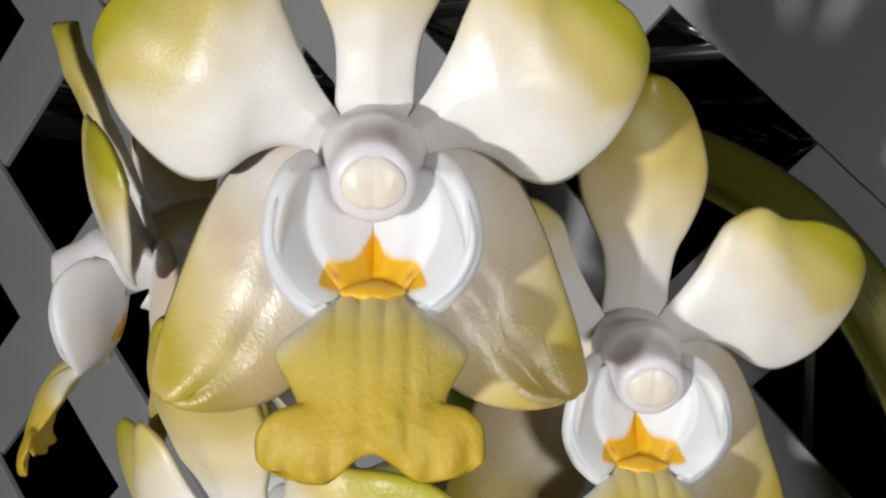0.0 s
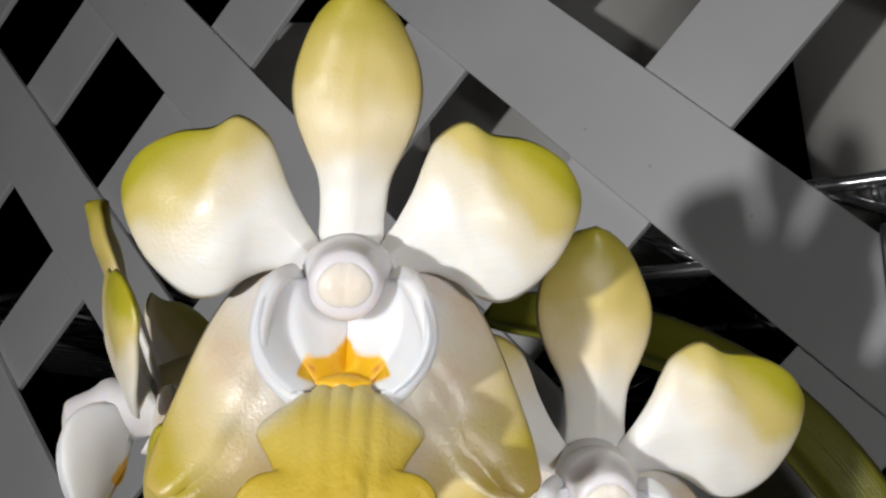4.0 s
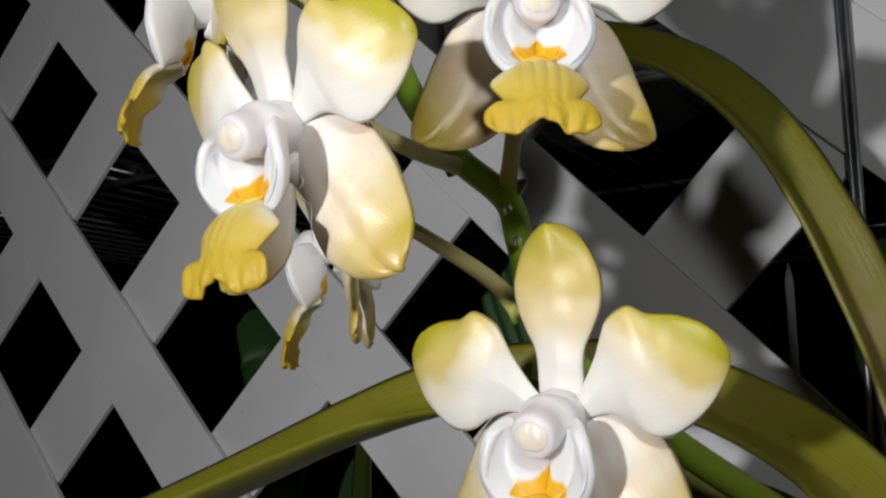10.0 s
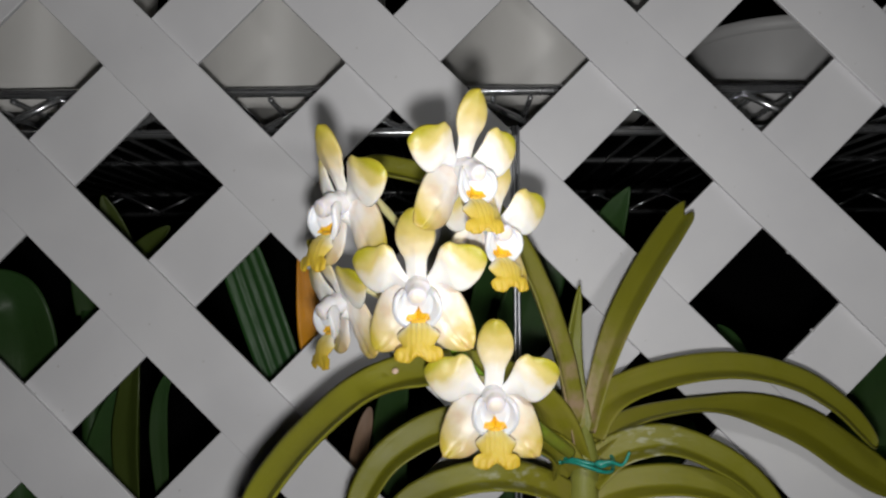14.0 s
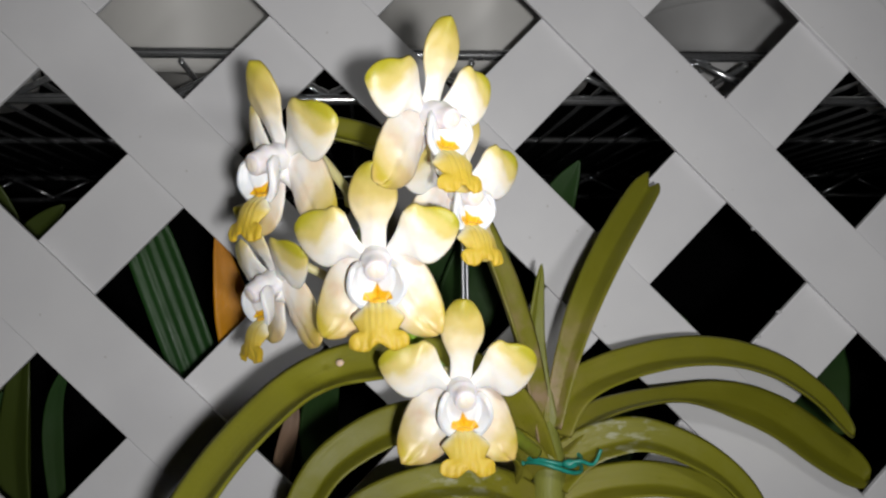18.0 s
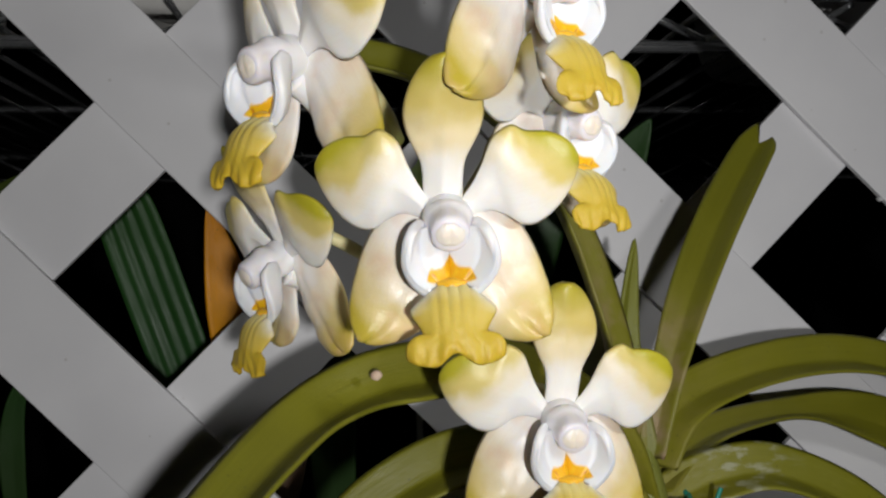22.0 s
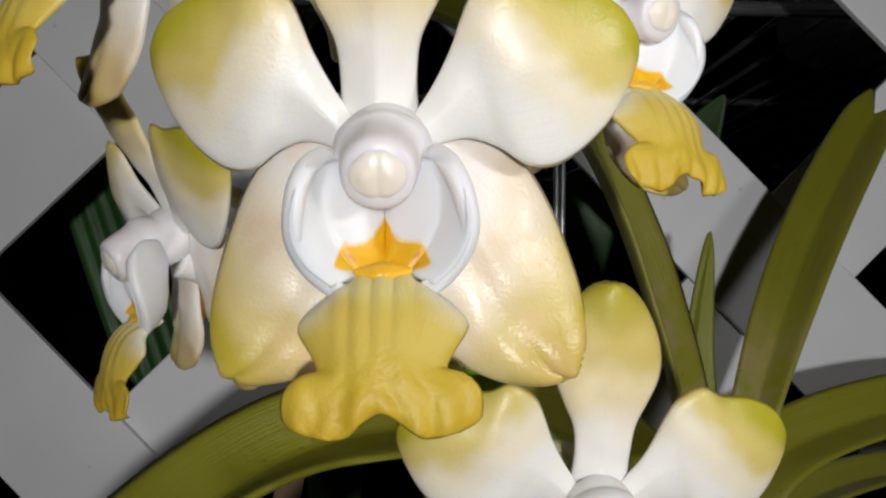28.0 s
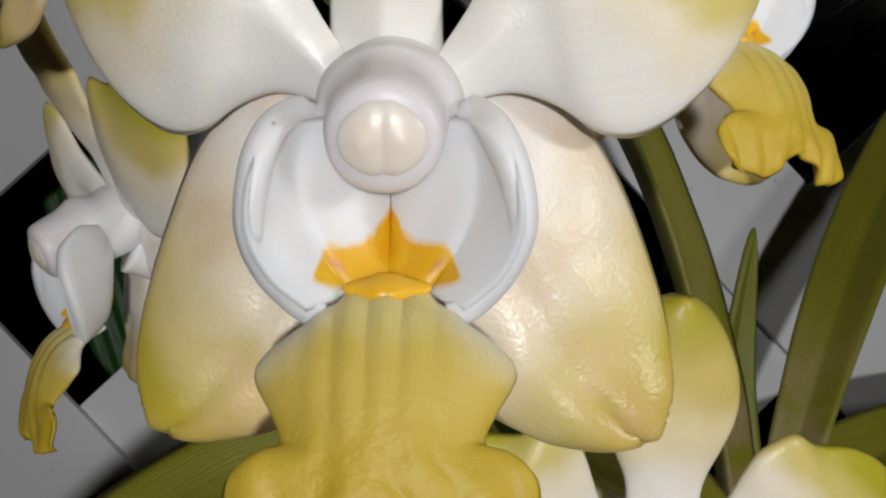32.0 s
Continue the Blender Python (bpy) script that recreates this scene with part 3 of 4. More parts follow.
def column_body():
    """A stout tapering column: broad hooded foot where it meets the petals, then a narrower round end."""
    rings = [(1.6, 2.6, -2.6), (0.4, 3.9, -1.9), (-1.2, 4.35, -1.5), (-2.8, 4.5, -1.4), (-4.2, 4.4, -1.4), (-5.2, 4.05, -1.5), (-6.0, 3.65, -1.6),
             (-7.0, 3.4, -1.7), (-8.0, 3.35, -1.8), (-8.9, 3.32, -1.9), (-9.6, 3.2, -1.95), (-10.1, 2.9, -1.95), (-10.4, 2.2, -1.95), (-10.5, 1.0, -1.95)]
    verts, faces, uvs, n, m = [], [], [], 64, 44
    for i in range(n + 1):
        y, r, z = spline(rings, i / n)
        low = max(0.0, 1 - abs(y + 2.6) / 3.0)
        for k in range(m):
            a = 2 * math.pi * k / m
            q = r * (1 + 0.02 * noise.noise(Vector((math.cos(a) * 2, y * 0.4, math.sin(a) * 2))))
            up = 0.72 + 0.28 * (1 - low) if math.sin(a) > 0 else 1.0
            verts.append(mm((q * math.cos(a), y, z + q * math.sin(a) * up)))
            uvs.append((i / n, k / m))
    for i in range(n):
        for k in range(m):
            k2 = (k + 1) % m
            faces.append((i * m + k, (i + 1) * m + k, (i + 1) * m + k2, i * m + k2))
    faces += [tuple(reversed(range(m))), tuple(n * m + k for k in range(m))]
    return mesh_of("column_body", verts, [tuple(reversed(f)) for f in faces], uvs, M_COLUMN)


def anther_cap():
    """Cream cap set in the column's end: two low swellings, a furrow between them and a small beak above."""
    def shape(d):
        beak = 0.12 * max(0, d.z) ** 9
        eyes = 0.13 * math.exp(-((abs(d.x) - 0.42) / 0.2) ** 2 - ((d.z + 0.05) / 0.26) ** 2) if d.y < 0 else 0
        foot = 0.04 * math.exp(-((abs(d.x) - 0.25) / 0.2) ** 2 - ((d.z + 0.65) / 0.16) ** 2) if d.y < 0 else 0
        return 1.0 + beak + eyes + foot - (0.08 * math.exp(-(d.x / 0.12) ** 2) if d.y < 0 else 0)
    return blob("anther_cap", mm((0, -10.2, -2.0)), mm((2.5, 0.75, 2.1)), M_CAP, 30, 48, shape)


def callus():
    def shape(d):
        return 1.0 + 0.12 * math.cos(5 * d.x) - 0.1 * math.exp(-(d.x / 0.12) ** 2)
    return blob("callus", mm((0, -10.0, -10.6)), mm((2.5, 1.3, 0.75)), M_CALLUS, 16, 28, shape)


def make_flower(seed, back=0.0, short=0.0, broad=1.03, lip_size=1.0, sweep=(0.0, 0.0), wide=(0.0, 0.0), shift=(0.0, 0.0), drop=(0.0, 0.0), full=0.0):
    """One flower; the numbers are its own small departures from the common shape."""
    fl = thing("orchid_flower", "", "flower", "flowers on the orchid spike")
    put("dorsal_sepal", dorsal_sepal(seed, back, short, broad), fl, "white spoon-shaped sepal with yellow-green tip")
    for k, s in enumerate((-1, 1)):
        put("petal", petal(s, seed, wide[k], sweep[k]), fl, "white clawed petal with lime-yellow margin")
        put("lateral_sepal", lateral_sepal(s, seed, shift[k], drop[k], full), fl, "cream blush sepal with olive-yellow tip")
    lip = put("lip", throat(), fl, "white throat with an orange patch")
    put("midlobe", midlobe(seed, lip_size), lip, "golden yellow ridged forked lobe")
    for s in (-1, 1):
        put("side_lobe", side_lobe(s), lip, "thick upright white lobe")
    put("callus", callus(), lip, "low golden swelling with a pale middle")
    put("spur", spur(), lip, "short blunt white spur")
    col = put("column", column_body(), fl, "pale lilac-white column")
    put("anther_cap", anther_cap(), col, "cream rounded anther cap")
    return fl


FLOWERS = [
    (0.0380, -0.2094, 1.1817, 34.6, 16.8, 0.8, 0.943, "cream and lime-yellow orchid flower at the top of the spike"),
    (0.0485, -0.1766, 1.1643, 31.8, 16.9, -0.7, 0.992, "white and yellow orchid flower beside a long strap leaf"),
    (-0.0050, -0.1939, 1.1724, -48.0, 18.2, -1.8, 1.018, "white and yellow orchid flower turned aside, seen half in profile"),
    (0.0222, -0.2047, 1.1424, -1.6, 21.3, 2.3, 0.987, "large white and yellow orchid flower with orange throat amid the spike"),
    (0.0486, -0.1721, 1.1022, 3.4, 14.0, -1.0, 1.040, "lowest white and yellow orchid flower in front of the leaves"),
    (-0.0110, -0.1535, 1.1369, -58.0, 26.8, -1.3, 1.007, "small white and yellow orchid flower in profile before the lattice"),
]
PEDICELS = [
    # the foot of each flower stalk on the spike
    (0.0251, -0.1875, 1.1667), (0.0284, -0.1497, 1.1404), (0.0150, -0.1620, 1.1600),
    (0.0193, -0.1523, 1.1470), (0.0345, -0.1500, 1.1080), (0.0336, -0.1548, 1.1181)]
HABIT = [
    # how each flower departs from the common shape
    dict(back=0.7, short=-0.8, wide=(0.03, 0.0), broad=0.98), dict(back=3.6, short=-0.6, wide=(-0.05, -0.08)), dict(sweep=(0.35, 0.0), wide=(0.0, -0.05), lip_size=0.92, drop=(0.0, 2.6), shift=(0.0, 1.4)),
    dict(back=0.8, short=-0.8, broad=1.05, wide=(-0.03, -0.04), sweep=(0.2, 0.06), shift=(-1.2, -0.2), drop=(0.0, -1.0), full=0.8),
    dict(back=4.2, wide=(-0.06, -0.02), drop=(-0.2, 0.2), shift=(-0.2, -0.8), full=1.0), dict(broad=0.95)]
for k, ((x, y, z, yaw, pitch, roll, size, words), foot, habit) in enumerate(zip(FLOWERS, PEDICELS, HABIT)):
    fl = make_flower(k * 1.7, **habit)
    m = pose(x, y, z, 0, 0, yaw) @ pose(0, 0, 0, pitch) @ pose(0, 0, 0, 0, -roll)
    fl.matrix_basis = m @ Matrix.Diagonal((size, size, size, 1))
    fl["label"] = words
    a = Vector((0, 0.0012, 0.0005))
    b = fl.matrix_basis.inverted() @ Vector(foot)
    mid1 = Vector((a.x, a.y + 0.009, a.z - 0.001))
    mid2 = b.lerp(mid1, 0.4) + Vector((0, 0.003, -0.002))
    put("pedicel", tube("pedicel", [a, mid1, mid2, b], [(0, 0.0019), (0.4, 0.0015), (0.8, 0.0016), (1, 0.0021)], M_PEDICEL, 36, 14), fl, "pale cream-yellow flower stalk")

# a loose white fibre caught behind the middle flower
fibre = thing("loose_fibre", "thin curly white fibre clinging behind a flower", "fibre")
put("strand", tube("strand", [(0.0255, -0.2033, 1.1335), (0.0261, -0.2036, 1.1322), (0.0246, -0.2034, 1.1312), (0.0257, -0.2029, 1.1301), (0.0269, -0.2028, 1.1290), (0.0270, -0.2028, 1.1263), (0.0274, -0.2027, 1.1237)], [(0, 0.00008), (1, 0.00006)], M_WHITE, 60, 6), fibre)

# ---------------------------------------------------------------- the orchid plant
plant = thing("orchid_plant", "strap-leaved orchid plant tied to a wire in front of white lattice", "orchid")
spike = put("flower_spike", tube("flower_spike", [(0.086, -0.098, 1.066), (0.070, -0.118, 1.080), (0.050, -0.138, 1.098), (0.0362, -0.150, 1.114), (0.0325, -0.1520, 1.130), (0.0285, -0.1500, 1.1395), (0.0193, -0.1525, 1.1485), (0.0221, -0.1720, 1.1548), (0.0251, -0.1880, 1.1670)],
            [(0, 0.0028), (0.6, 0.0026), (0.9, 0.0024), (1, 0.0020)], M_STALK, 90, 16), plant, "bright green flower stalk")
for p, q in (((0.0251, -0.1880, 1.1660), (-0.004, -0.003, 0.003)), ((0.0284, -0.1505, 1.1400), (0.004, 0.001, 0.003)), ((0.0193, -0.1525, 1.1470), (-0.003, 0, 0.004)), ((0.0336, -0.1540, 1.1181), (-0.003, 0, 0.004))):
    a, b = Vector(p), Vector(p) + Vector(q)

    def place(u, v, a=a, b=b):
        s = 2 * v - 1
        d = (b - a).normalized()
        e = d.cross(Vector((0, -1, 0.3))).normalized()
        f = d.cross(e)
        return a + d * (-0.001 + u * 0.0062) + e * s * 0.0028 * (1 - u ** 2) + f * 0.0016 * (1 - s * s) * (1 - u * 0.5)
    put("bract", shell("bract", place, 12, 10, 0.0006, M_BRACT), spike, "small green bract with reddish tip")
for p in ((0.0309, -0.1540, 1.1366), (0.0190, -0.1553, 1.1492), (0.0342, -0.1568, 1.1300)):
    put("sap_drop", blob("sap_drop", p, (0.0009, 0.0008, 0.0010), M_DROP, 10, 14), spike, "clear round drop of sap")


def strap(name, pts, widths, lean, material, fold=0.6, thick=0.0016, n=56, tip=0.12, pleat=0.0, notch=0.0):
    """A channelled strap leaf along points; lean is the way that its upper face looks (two of them: it twists midway)."""
    C = [spline(pts, i / n) for i in range(n + 1)]
    leans = [Vector(q).normalized() for q in (lean if isinstance(lean[0], tuple) else (lean, lean))]

    def place(u, v):
        turn = min(1.0, max(0.0, (u - 0.40) / 0.22))
        lean = leans[0].lerp(leans[1], turn * turn * (3 - 2 * turn))
        i = min(int(u * n), n - 1)
        c = C[i].lerp(C[i + 1], u * n - i)
        t = (C[min(i + 2, n)] - C[max(i - 1, 0)]).normalized()
        side = t.cross(lean).normalized()
        up = side.cross(t)
        s = 2 * v - 1
        w = curve_smooth(widths, u)
        if u > 1 - tip:
            f = (u - 1 + tip) / tip
            if notch:
                w *= 1 - 0.5 * f * f
                c = c + t * (notch * (abs(s) - 0.6 - 0.5 * s) * f * f)
            else:
                w *= math.sqrt(max(0.0, 1 - f * f)) * 0.97 + 0.03
        wob = 0.04 * w * noise.noise(Vector((c.x * 60, c.z * 60, s)))
        return c + side * s * w + up * (fold * (abs(s) ** 1.3 - 0.5) * w + wob + pleat * math.cos(s * 15))
    return shell(name, place, n, 72 if pleat else 16, thick, material)


LEAVES = [
    # name, points, half widths, lean, material
    ([(0.0963, -0.0820, 1.0728), (0.1042, -0.0780, 1.1000), (0.1142, -0.0700, 1.1223), (0.1295, -0.0550, 1.1456), (0.1467, -0.0400, 1.1677), (0.1575, -0.0330, 1.1814)], [(0, 0.0042), (0.2, 0.0056), (0.45, 0.0074), (0.7, 0.0080), (1, 0.0068)], (-0.4, -0.9, 0.25), M_LEAF_SCARRED, "upright olive strap leaf with notched tip and scarred base"),
    ([(0.0937, -0.0820, 1.0715), (0.0912, -0.0790, 1.0922), (0.0909, -0.0770, 1.1133), (0.0947, -0.0750, 1.1414)], [(0, 0.00595), (0.3, 0.00508), (0.7, 0.00369), (1, 0.00064)], (0.3, -1, 0), M_LEAF_YOUNG, "short pointed young leaf"),
    ([(0.0923, -0.0820, 1.0663), (0.0869, -0.0860, 1.0956), (0.0816, -0.0880, 1.1166), (0.0726, -0.0900, 1.1415), (0.0609, -0.0920, 1.1636), (0.0441, -0.0930, 1.1807), (0.0233, -0.0940, 1.1904), (0.0051, -0.0950, 1.1951), (-0.0091, -0.0960, 1.1976)], [(0, 0.00807), (0.3, 0.00861), (0.7, 0.00861), (1, 0.0072)], (0.6, -0.55, 0.5), M_LEAF_SCARRED, "long strap leaf arching behind the flowers"),
    ([(0.0908, -0.0820, 1.0558), (0.0820, -0.0920, 1.0759), (0.0679, -0.1080, 1.0935), (0.0476, -0.1240, 1.1049), (0.0275, -0.1340, 1.1058), (0.0095, -0.1415, 1.1035), (-0.0030, -0.1520, 1.0985), (-0.0128, -0.1680, 1.0912), (-0.0207, -0.1870, 1.0835), (-0.0268, -0.2070, 1.0750), (-0.0320, -0.2280, 1.0640)], [(0, 0.0085), (0.3, 0.00943), (0.7, 0.00943), (1, 0.0064)], (-0.35, -0.75, 0.6), M_LEAF, "long arching strap leaf with a pale spot"),
    ([(0.0892, -0.0840, 1.0510), (0.0800, -0.0940, 1.0651), (0.0645, -0.1080, 1.0755), (0.0469, -0.1180, 1.0819), (0.0276, -0.1240, 1.0805), (0.0087, -0.1270, 1.0705), (-0.0019, -0.1280, 1.0567), (-0.0089, -0.1290, 1.0384)], [(0, 0.0085), (0.3, 0.00902), (0.7, 0.00861), (1, 0.0064)], (-0.35, -0.75, 0.6), M_LEAF, "arching olive-green strap leaf"),
    ([(0.0901, -0.0860, 1.0411), (0.0762, -0.0960, 1.0498), (0.0579, -0.1050, 1.0560), (0.0379, -0.1100, 1.0554), (0.0182, -0.1130, 1.0488), (0.0061, -0.1150, 1.0385)], [(0, 0.0085), (0.3, 0.00902), (0.7, 0.0082), (1, 0.0064)], (-0.2, -0.7, 0.7), M_LEAF_MARKED, "low arching strap leaf with pale scars"),
    ([(0.0966, -0.0800, 1.0712), (0.1071, -0.0740, 1.0855), (0.1263, -0.0660, 1.0936), (0.1529, -0.0590, 1.0989), (0.1795, -0.0540, 1.0992), (0.2075, -0.0500, 1.0919), (0.2300, -0.0480, 1.0775), (0.2475, -0.0470, 1.0586)], [(0, 0.0085), (0.3, 0.00861), (0.7, 0.00861), (1, 0.0064)], (0.1, -0.7, 0.7), M_LEAF, "long arching olive strap leaf"),
    ([(0.0970, -0.0800, 1.0633), (0.1103, -0.0700, 1.0718), (0.1310, -0.0560, 1.0770), (0.1605, -0.0400, 1.0787), (0.1939, -0.0260, 1.0747), (0.2213, -0.0200, 1.0645), (0.2472, -0.0180, 1.0467), (0.2712, -0.0170, 1.0309)], [(0, 0.0078), (0.3, 0.0068), (0.45, 0.0066), (0.65, 0.0100), (0.8, 0.0110), (1, 0.010)], ((0.05, -0.4, 0.9), (0.2, -1.0, 0.2)), M_LEAF, "long twisted olive strap leaf"),
    ([(0.0952, -0.0840, 1.0510), (0.1067, -0.0820, 1.0609), (0.1199, -0.0820, 1.0662), (0.1357, -0.0820, 1.0674), (0.1540, -0.0820, 1.0608), (0.1721, -0.0820, 1.0491), (0.1873, -0.0820, 1.0309)], [(0, 0.0085), (0.3, 0.00902), (0.7, 0.00861), (1, 0.0064)], (0.1, -0.7, 0.7), M_LEAF_MARKED, "arching strap leaf with pale water marks"),
    ([(0.0943, -0.0860, 1.0398), (0.1060, -0.0850, 1.0455), (0.1219, -0.0840, 1.0489), (0.1404, -0.0830, 1.0491), (0.1589, -0.0820, 1.0447), (0.1773, -0.0810, 1.0358), (0.1902, -0.0810, 1.0241)], [(0, 0.0085), (0.3, 0.00902), (0.7, 0.0082), (1, 0.0064)], (0.1, -0.7, 0.7), M_LEAF, "low arching strap leaf"),
]
for pts, widths, lean, mat, words in LEAVES:
    put("leaf", strap("leaf", pts, widths, lean, mat, notch=0.006 if "notched" in words else 0.0), plant, words)
put("stem", tube("stem", [(0.094, -0.080, 1.000), (0.094, -0.082, 1.035), (0.095, -0.081, 1.060), (0.0955, -0.078, 1.078)], [(0, 0.0072), (0.6, 0.0068), (1, 0.002)], M_STEM, 30, 18), plant, "thick olive-green stem")
for pts, r in (([(0.093, -0.085, 1.005), (0.080, -0.080, 0.985), (0.071, -0.060, 0.96), (0.074, -0.03, 0.93)], 0.003), ([(0.096, -0.08, 1.005), (0.105, -0.07, 0.98), (0.11, -0.05, 0.94), (0.106, -0.03, 0.90)], 0.0027)):
    put("root", tube("root", pts, [(0, r), (1, r * 0.8)], M_PEDICEL, 30, 10), plant, "grey-green hanging aerial root")

put("leaf_scar", blob("leaf_scar", (0.0105, -0.1447, 1.1070), (0.0014, 0.0007, 0.0012), M_SCAR, 10, 16, lambda d: 1 + 0.2 * noise.noise(d * 2)), plant, "pale pinkish healed leaf scar")

# the teal tie round the stem
tie = thing("plant_tie", "teal twisted plastic tie knotted round the stem", "plant tie")
ring = [(0.0955 + 0.0125 * math.cos(a), -0.082 + 0.0125 * math.sin(a), 1.0605 + 0.0015 * math.sin(2 * a)) for a in [i * math.pi / 6 for i in range(13)]]
put("loop", tube("loop", ring, [(0, 0.0009), (1, 0.0009)], M_TIE, 60, 8), tie)
put("loop", tube("loop", [(p[0], p[1] * 1.01, p[2] - 0.0022 + 0.001 * math.sin(i)) for i, p in enumerate(ring)], [(0, 0.0009), (1, 0.0009)], M_TIE, 60, 8), tie)
put("tail", tube("tail", [(0.083, -0.090, 1.0600), (0.076, -0.078, 1.0615), (0.070, -0.05, 1.062), (0.0693, -0.012, 1.0630)], [(0, 0.0009), (1, 0.0009)], M_TIE, 30, 8), tie)
put("tail", tube("tail", [(0.098, -0.0950, 1.0600), (0.104, -0.0965, 1.0615), (0.110, -0.0955, 1.0600), (0.1135, -0.0945, 1.0655)], [(0, 0.0009), (1, 0.0007)], M_TIE, 30, 8), tie)
put("knot", blob("knot", (0.1005, -0.0952, 1.0603), (0.0032, 0.0018, 0.0019), M_TIE, 12, 16, lambda d: 1 + 0.25 * noise.noise(d * 3)), tie)

# ---------------------------------------------------------------- hanging wire
hanger = thing("hanging_wire", "doubled galvanised wire hooked over the lattice", "wire")
X0 = 0.0693
for dx in (-0.0012, 0.0012):
    put("wire_leg", tube("wire_leg", [(X0 + dx, 0.006, 1.2295), (X0 + dx, 0.002, 1.2312), (X0 + dx, -0.0055, 1.2295), (X0 + dx, -0.0065, 1.215), (X0 + dx * 0.8, -0.0068, 1.15), (X0 + dx, -0.0070, 1.08), (X0 + dx, -0.0072, 1.00), (X0 + dx, -0.0075, 0.93)],
         [(0, 0.0010), (1, 0.0010)], M_WIRE, 80, 8), hanger)

# ---------------------------------------------------------------- white lattice
PITCH, STRIP, LAYER = 0.0980, 0.0380, 0.0034
D, Z0 = 0.1386, 1.2
X_MIN, X_MAX, Z_MIN, Z_MAX = -0.86, 0.80, 0.0, 1.80
lattice = thing("lattice", "white vinyl diagonal lattice panel, slightly dusty", "lattice", kind="structure")


def strip_span(sign, c):
    """Where the line x + sign * (z - Z0) = c crosses the panel, as x from and to."""
    xs = sorted((c - sign * (Z_MIN - Z0), c - sign * (Z_MAX - Z0)))
    return max(xs[0], X_MIN), min(xs[1], X_MAX)


for sign, depth in ((1, -LAYER / 2 - 0.0002), (-1, LAYER / 2 + 0.0002)):
    for k in range(-18, 19):
        c = (k + 0.5) * D
        x0, x1 = strip_span(sign, c)
        if x1 - x0 < 0.03:
            continue
        xm = (x0 + x1) / 2
        zm = Z0 + sign * (c - xm)
        me = box("lattice_strip", ((x1 - x0) * math.sqrt(2), LAYER, STRIP), M_VINYL, 0.0006)
        ob = put("lattice_strip", me, lattice)
        ob.matrix_basis = pose(xm, depth, zm, 0, 45 * sign, 0)

# beads of weld flash left on the lattice at a few crossings
for x, z, r in ((0.2221, 1.1595, 0.0016), (0.2342, 1.1159, 0.0014), (0.2066, 1.0881, 0.0018), (0.2227, 1.1034, 0.0013)):
    put("weld_bead", blob("weld_bead", (x, -0.0008, z), (r * 0.9, 0.0022, r * 0.7), M_VINYL, 8, 12, lambda d: 1 + 0.4 * noise.noise(d * 2.5)), lattice)

# ---------------------------------------------------------------- wire shelf behind the lattice
shelf = thing("wire_shelf", "chrome wire shelving unit standing behind the lattice", "shelf")
SX0, SX1, SY0, SY1, SZ = -0.80, 0.80, 0.075, 0.68, 1.2692


def rod(name, a, b, r, parent, n=2):
    return put(name, tube(name, [a, b], [(0, r), (1, r)], M_CHROME, n, 10), parent)


def truss(parent, y, z):
    rod("top_rail", (SX0, y, z), (SX1, y, z), 0.0032, parent)
    rod("bottom_rail", (SX0, y, z - 0.027), (SX1, y, z - 0.027), 0.0032, parent)
    n = 36
    for i in range(n):
        xa, xb = SX0 + (SX1 - SX0) * i / n, SX0 + (SX1 - SX0) * (i + 1) / n
        za, zb = (z - 0.003, z - 0.024) if i % 2 else (z - 0.024, z - 0.003)
        rod("brace", (xa, y, za), (xb, y, zb), 0.0022, parent)


deck = put("deck", tube("deck", [(SX0, 0.38, SZ - 0.002), (SX1, 0.38, SZ - 0.002)], [(0, 0.003), (1, 0.003)], M_CHROME, 2, 10), shelf)
truss(shelf, SY0, SZ)
truss(shelf, SY1, SZ)
for i in range(66):
    x = SX0 + 0.012 + (SX1 - SX0 - 0.024) * i / 65
    rod("deck_wire", (x, SY0, SZ - 0.0050), (x, SY1, SZ - 0.0050), 0.0017, deck)
for x in (SX0, SX1):
    for y in (SY0, SY1):
        put("post", tube("post", [(x, y, 0.0), (x, y, 0.9), (x, y, 1.85)], [(0, 0.0125), (1, 0.0125)], M_CHROME, 4, 18), shelf)
rod("lower_rail", (SX0, SY0, 0.72), (SX1, SY0, 0.72), 0.0032, shelf)
rod("lower_rail", (SX0, SY1, 0.72), (SX1, SY1, 0.72), 0.0032, shelf)
for i in range(66):
    x = SX0 + 0.012 + (SX1 - SX0 - 0.024) * i / 65
    rod("deck_wire", (x, SY0, 0.7245), (x, SY1, 0.7245), 0.0017, deck)

# ---------------------------------------------------------------- pots on the shelf


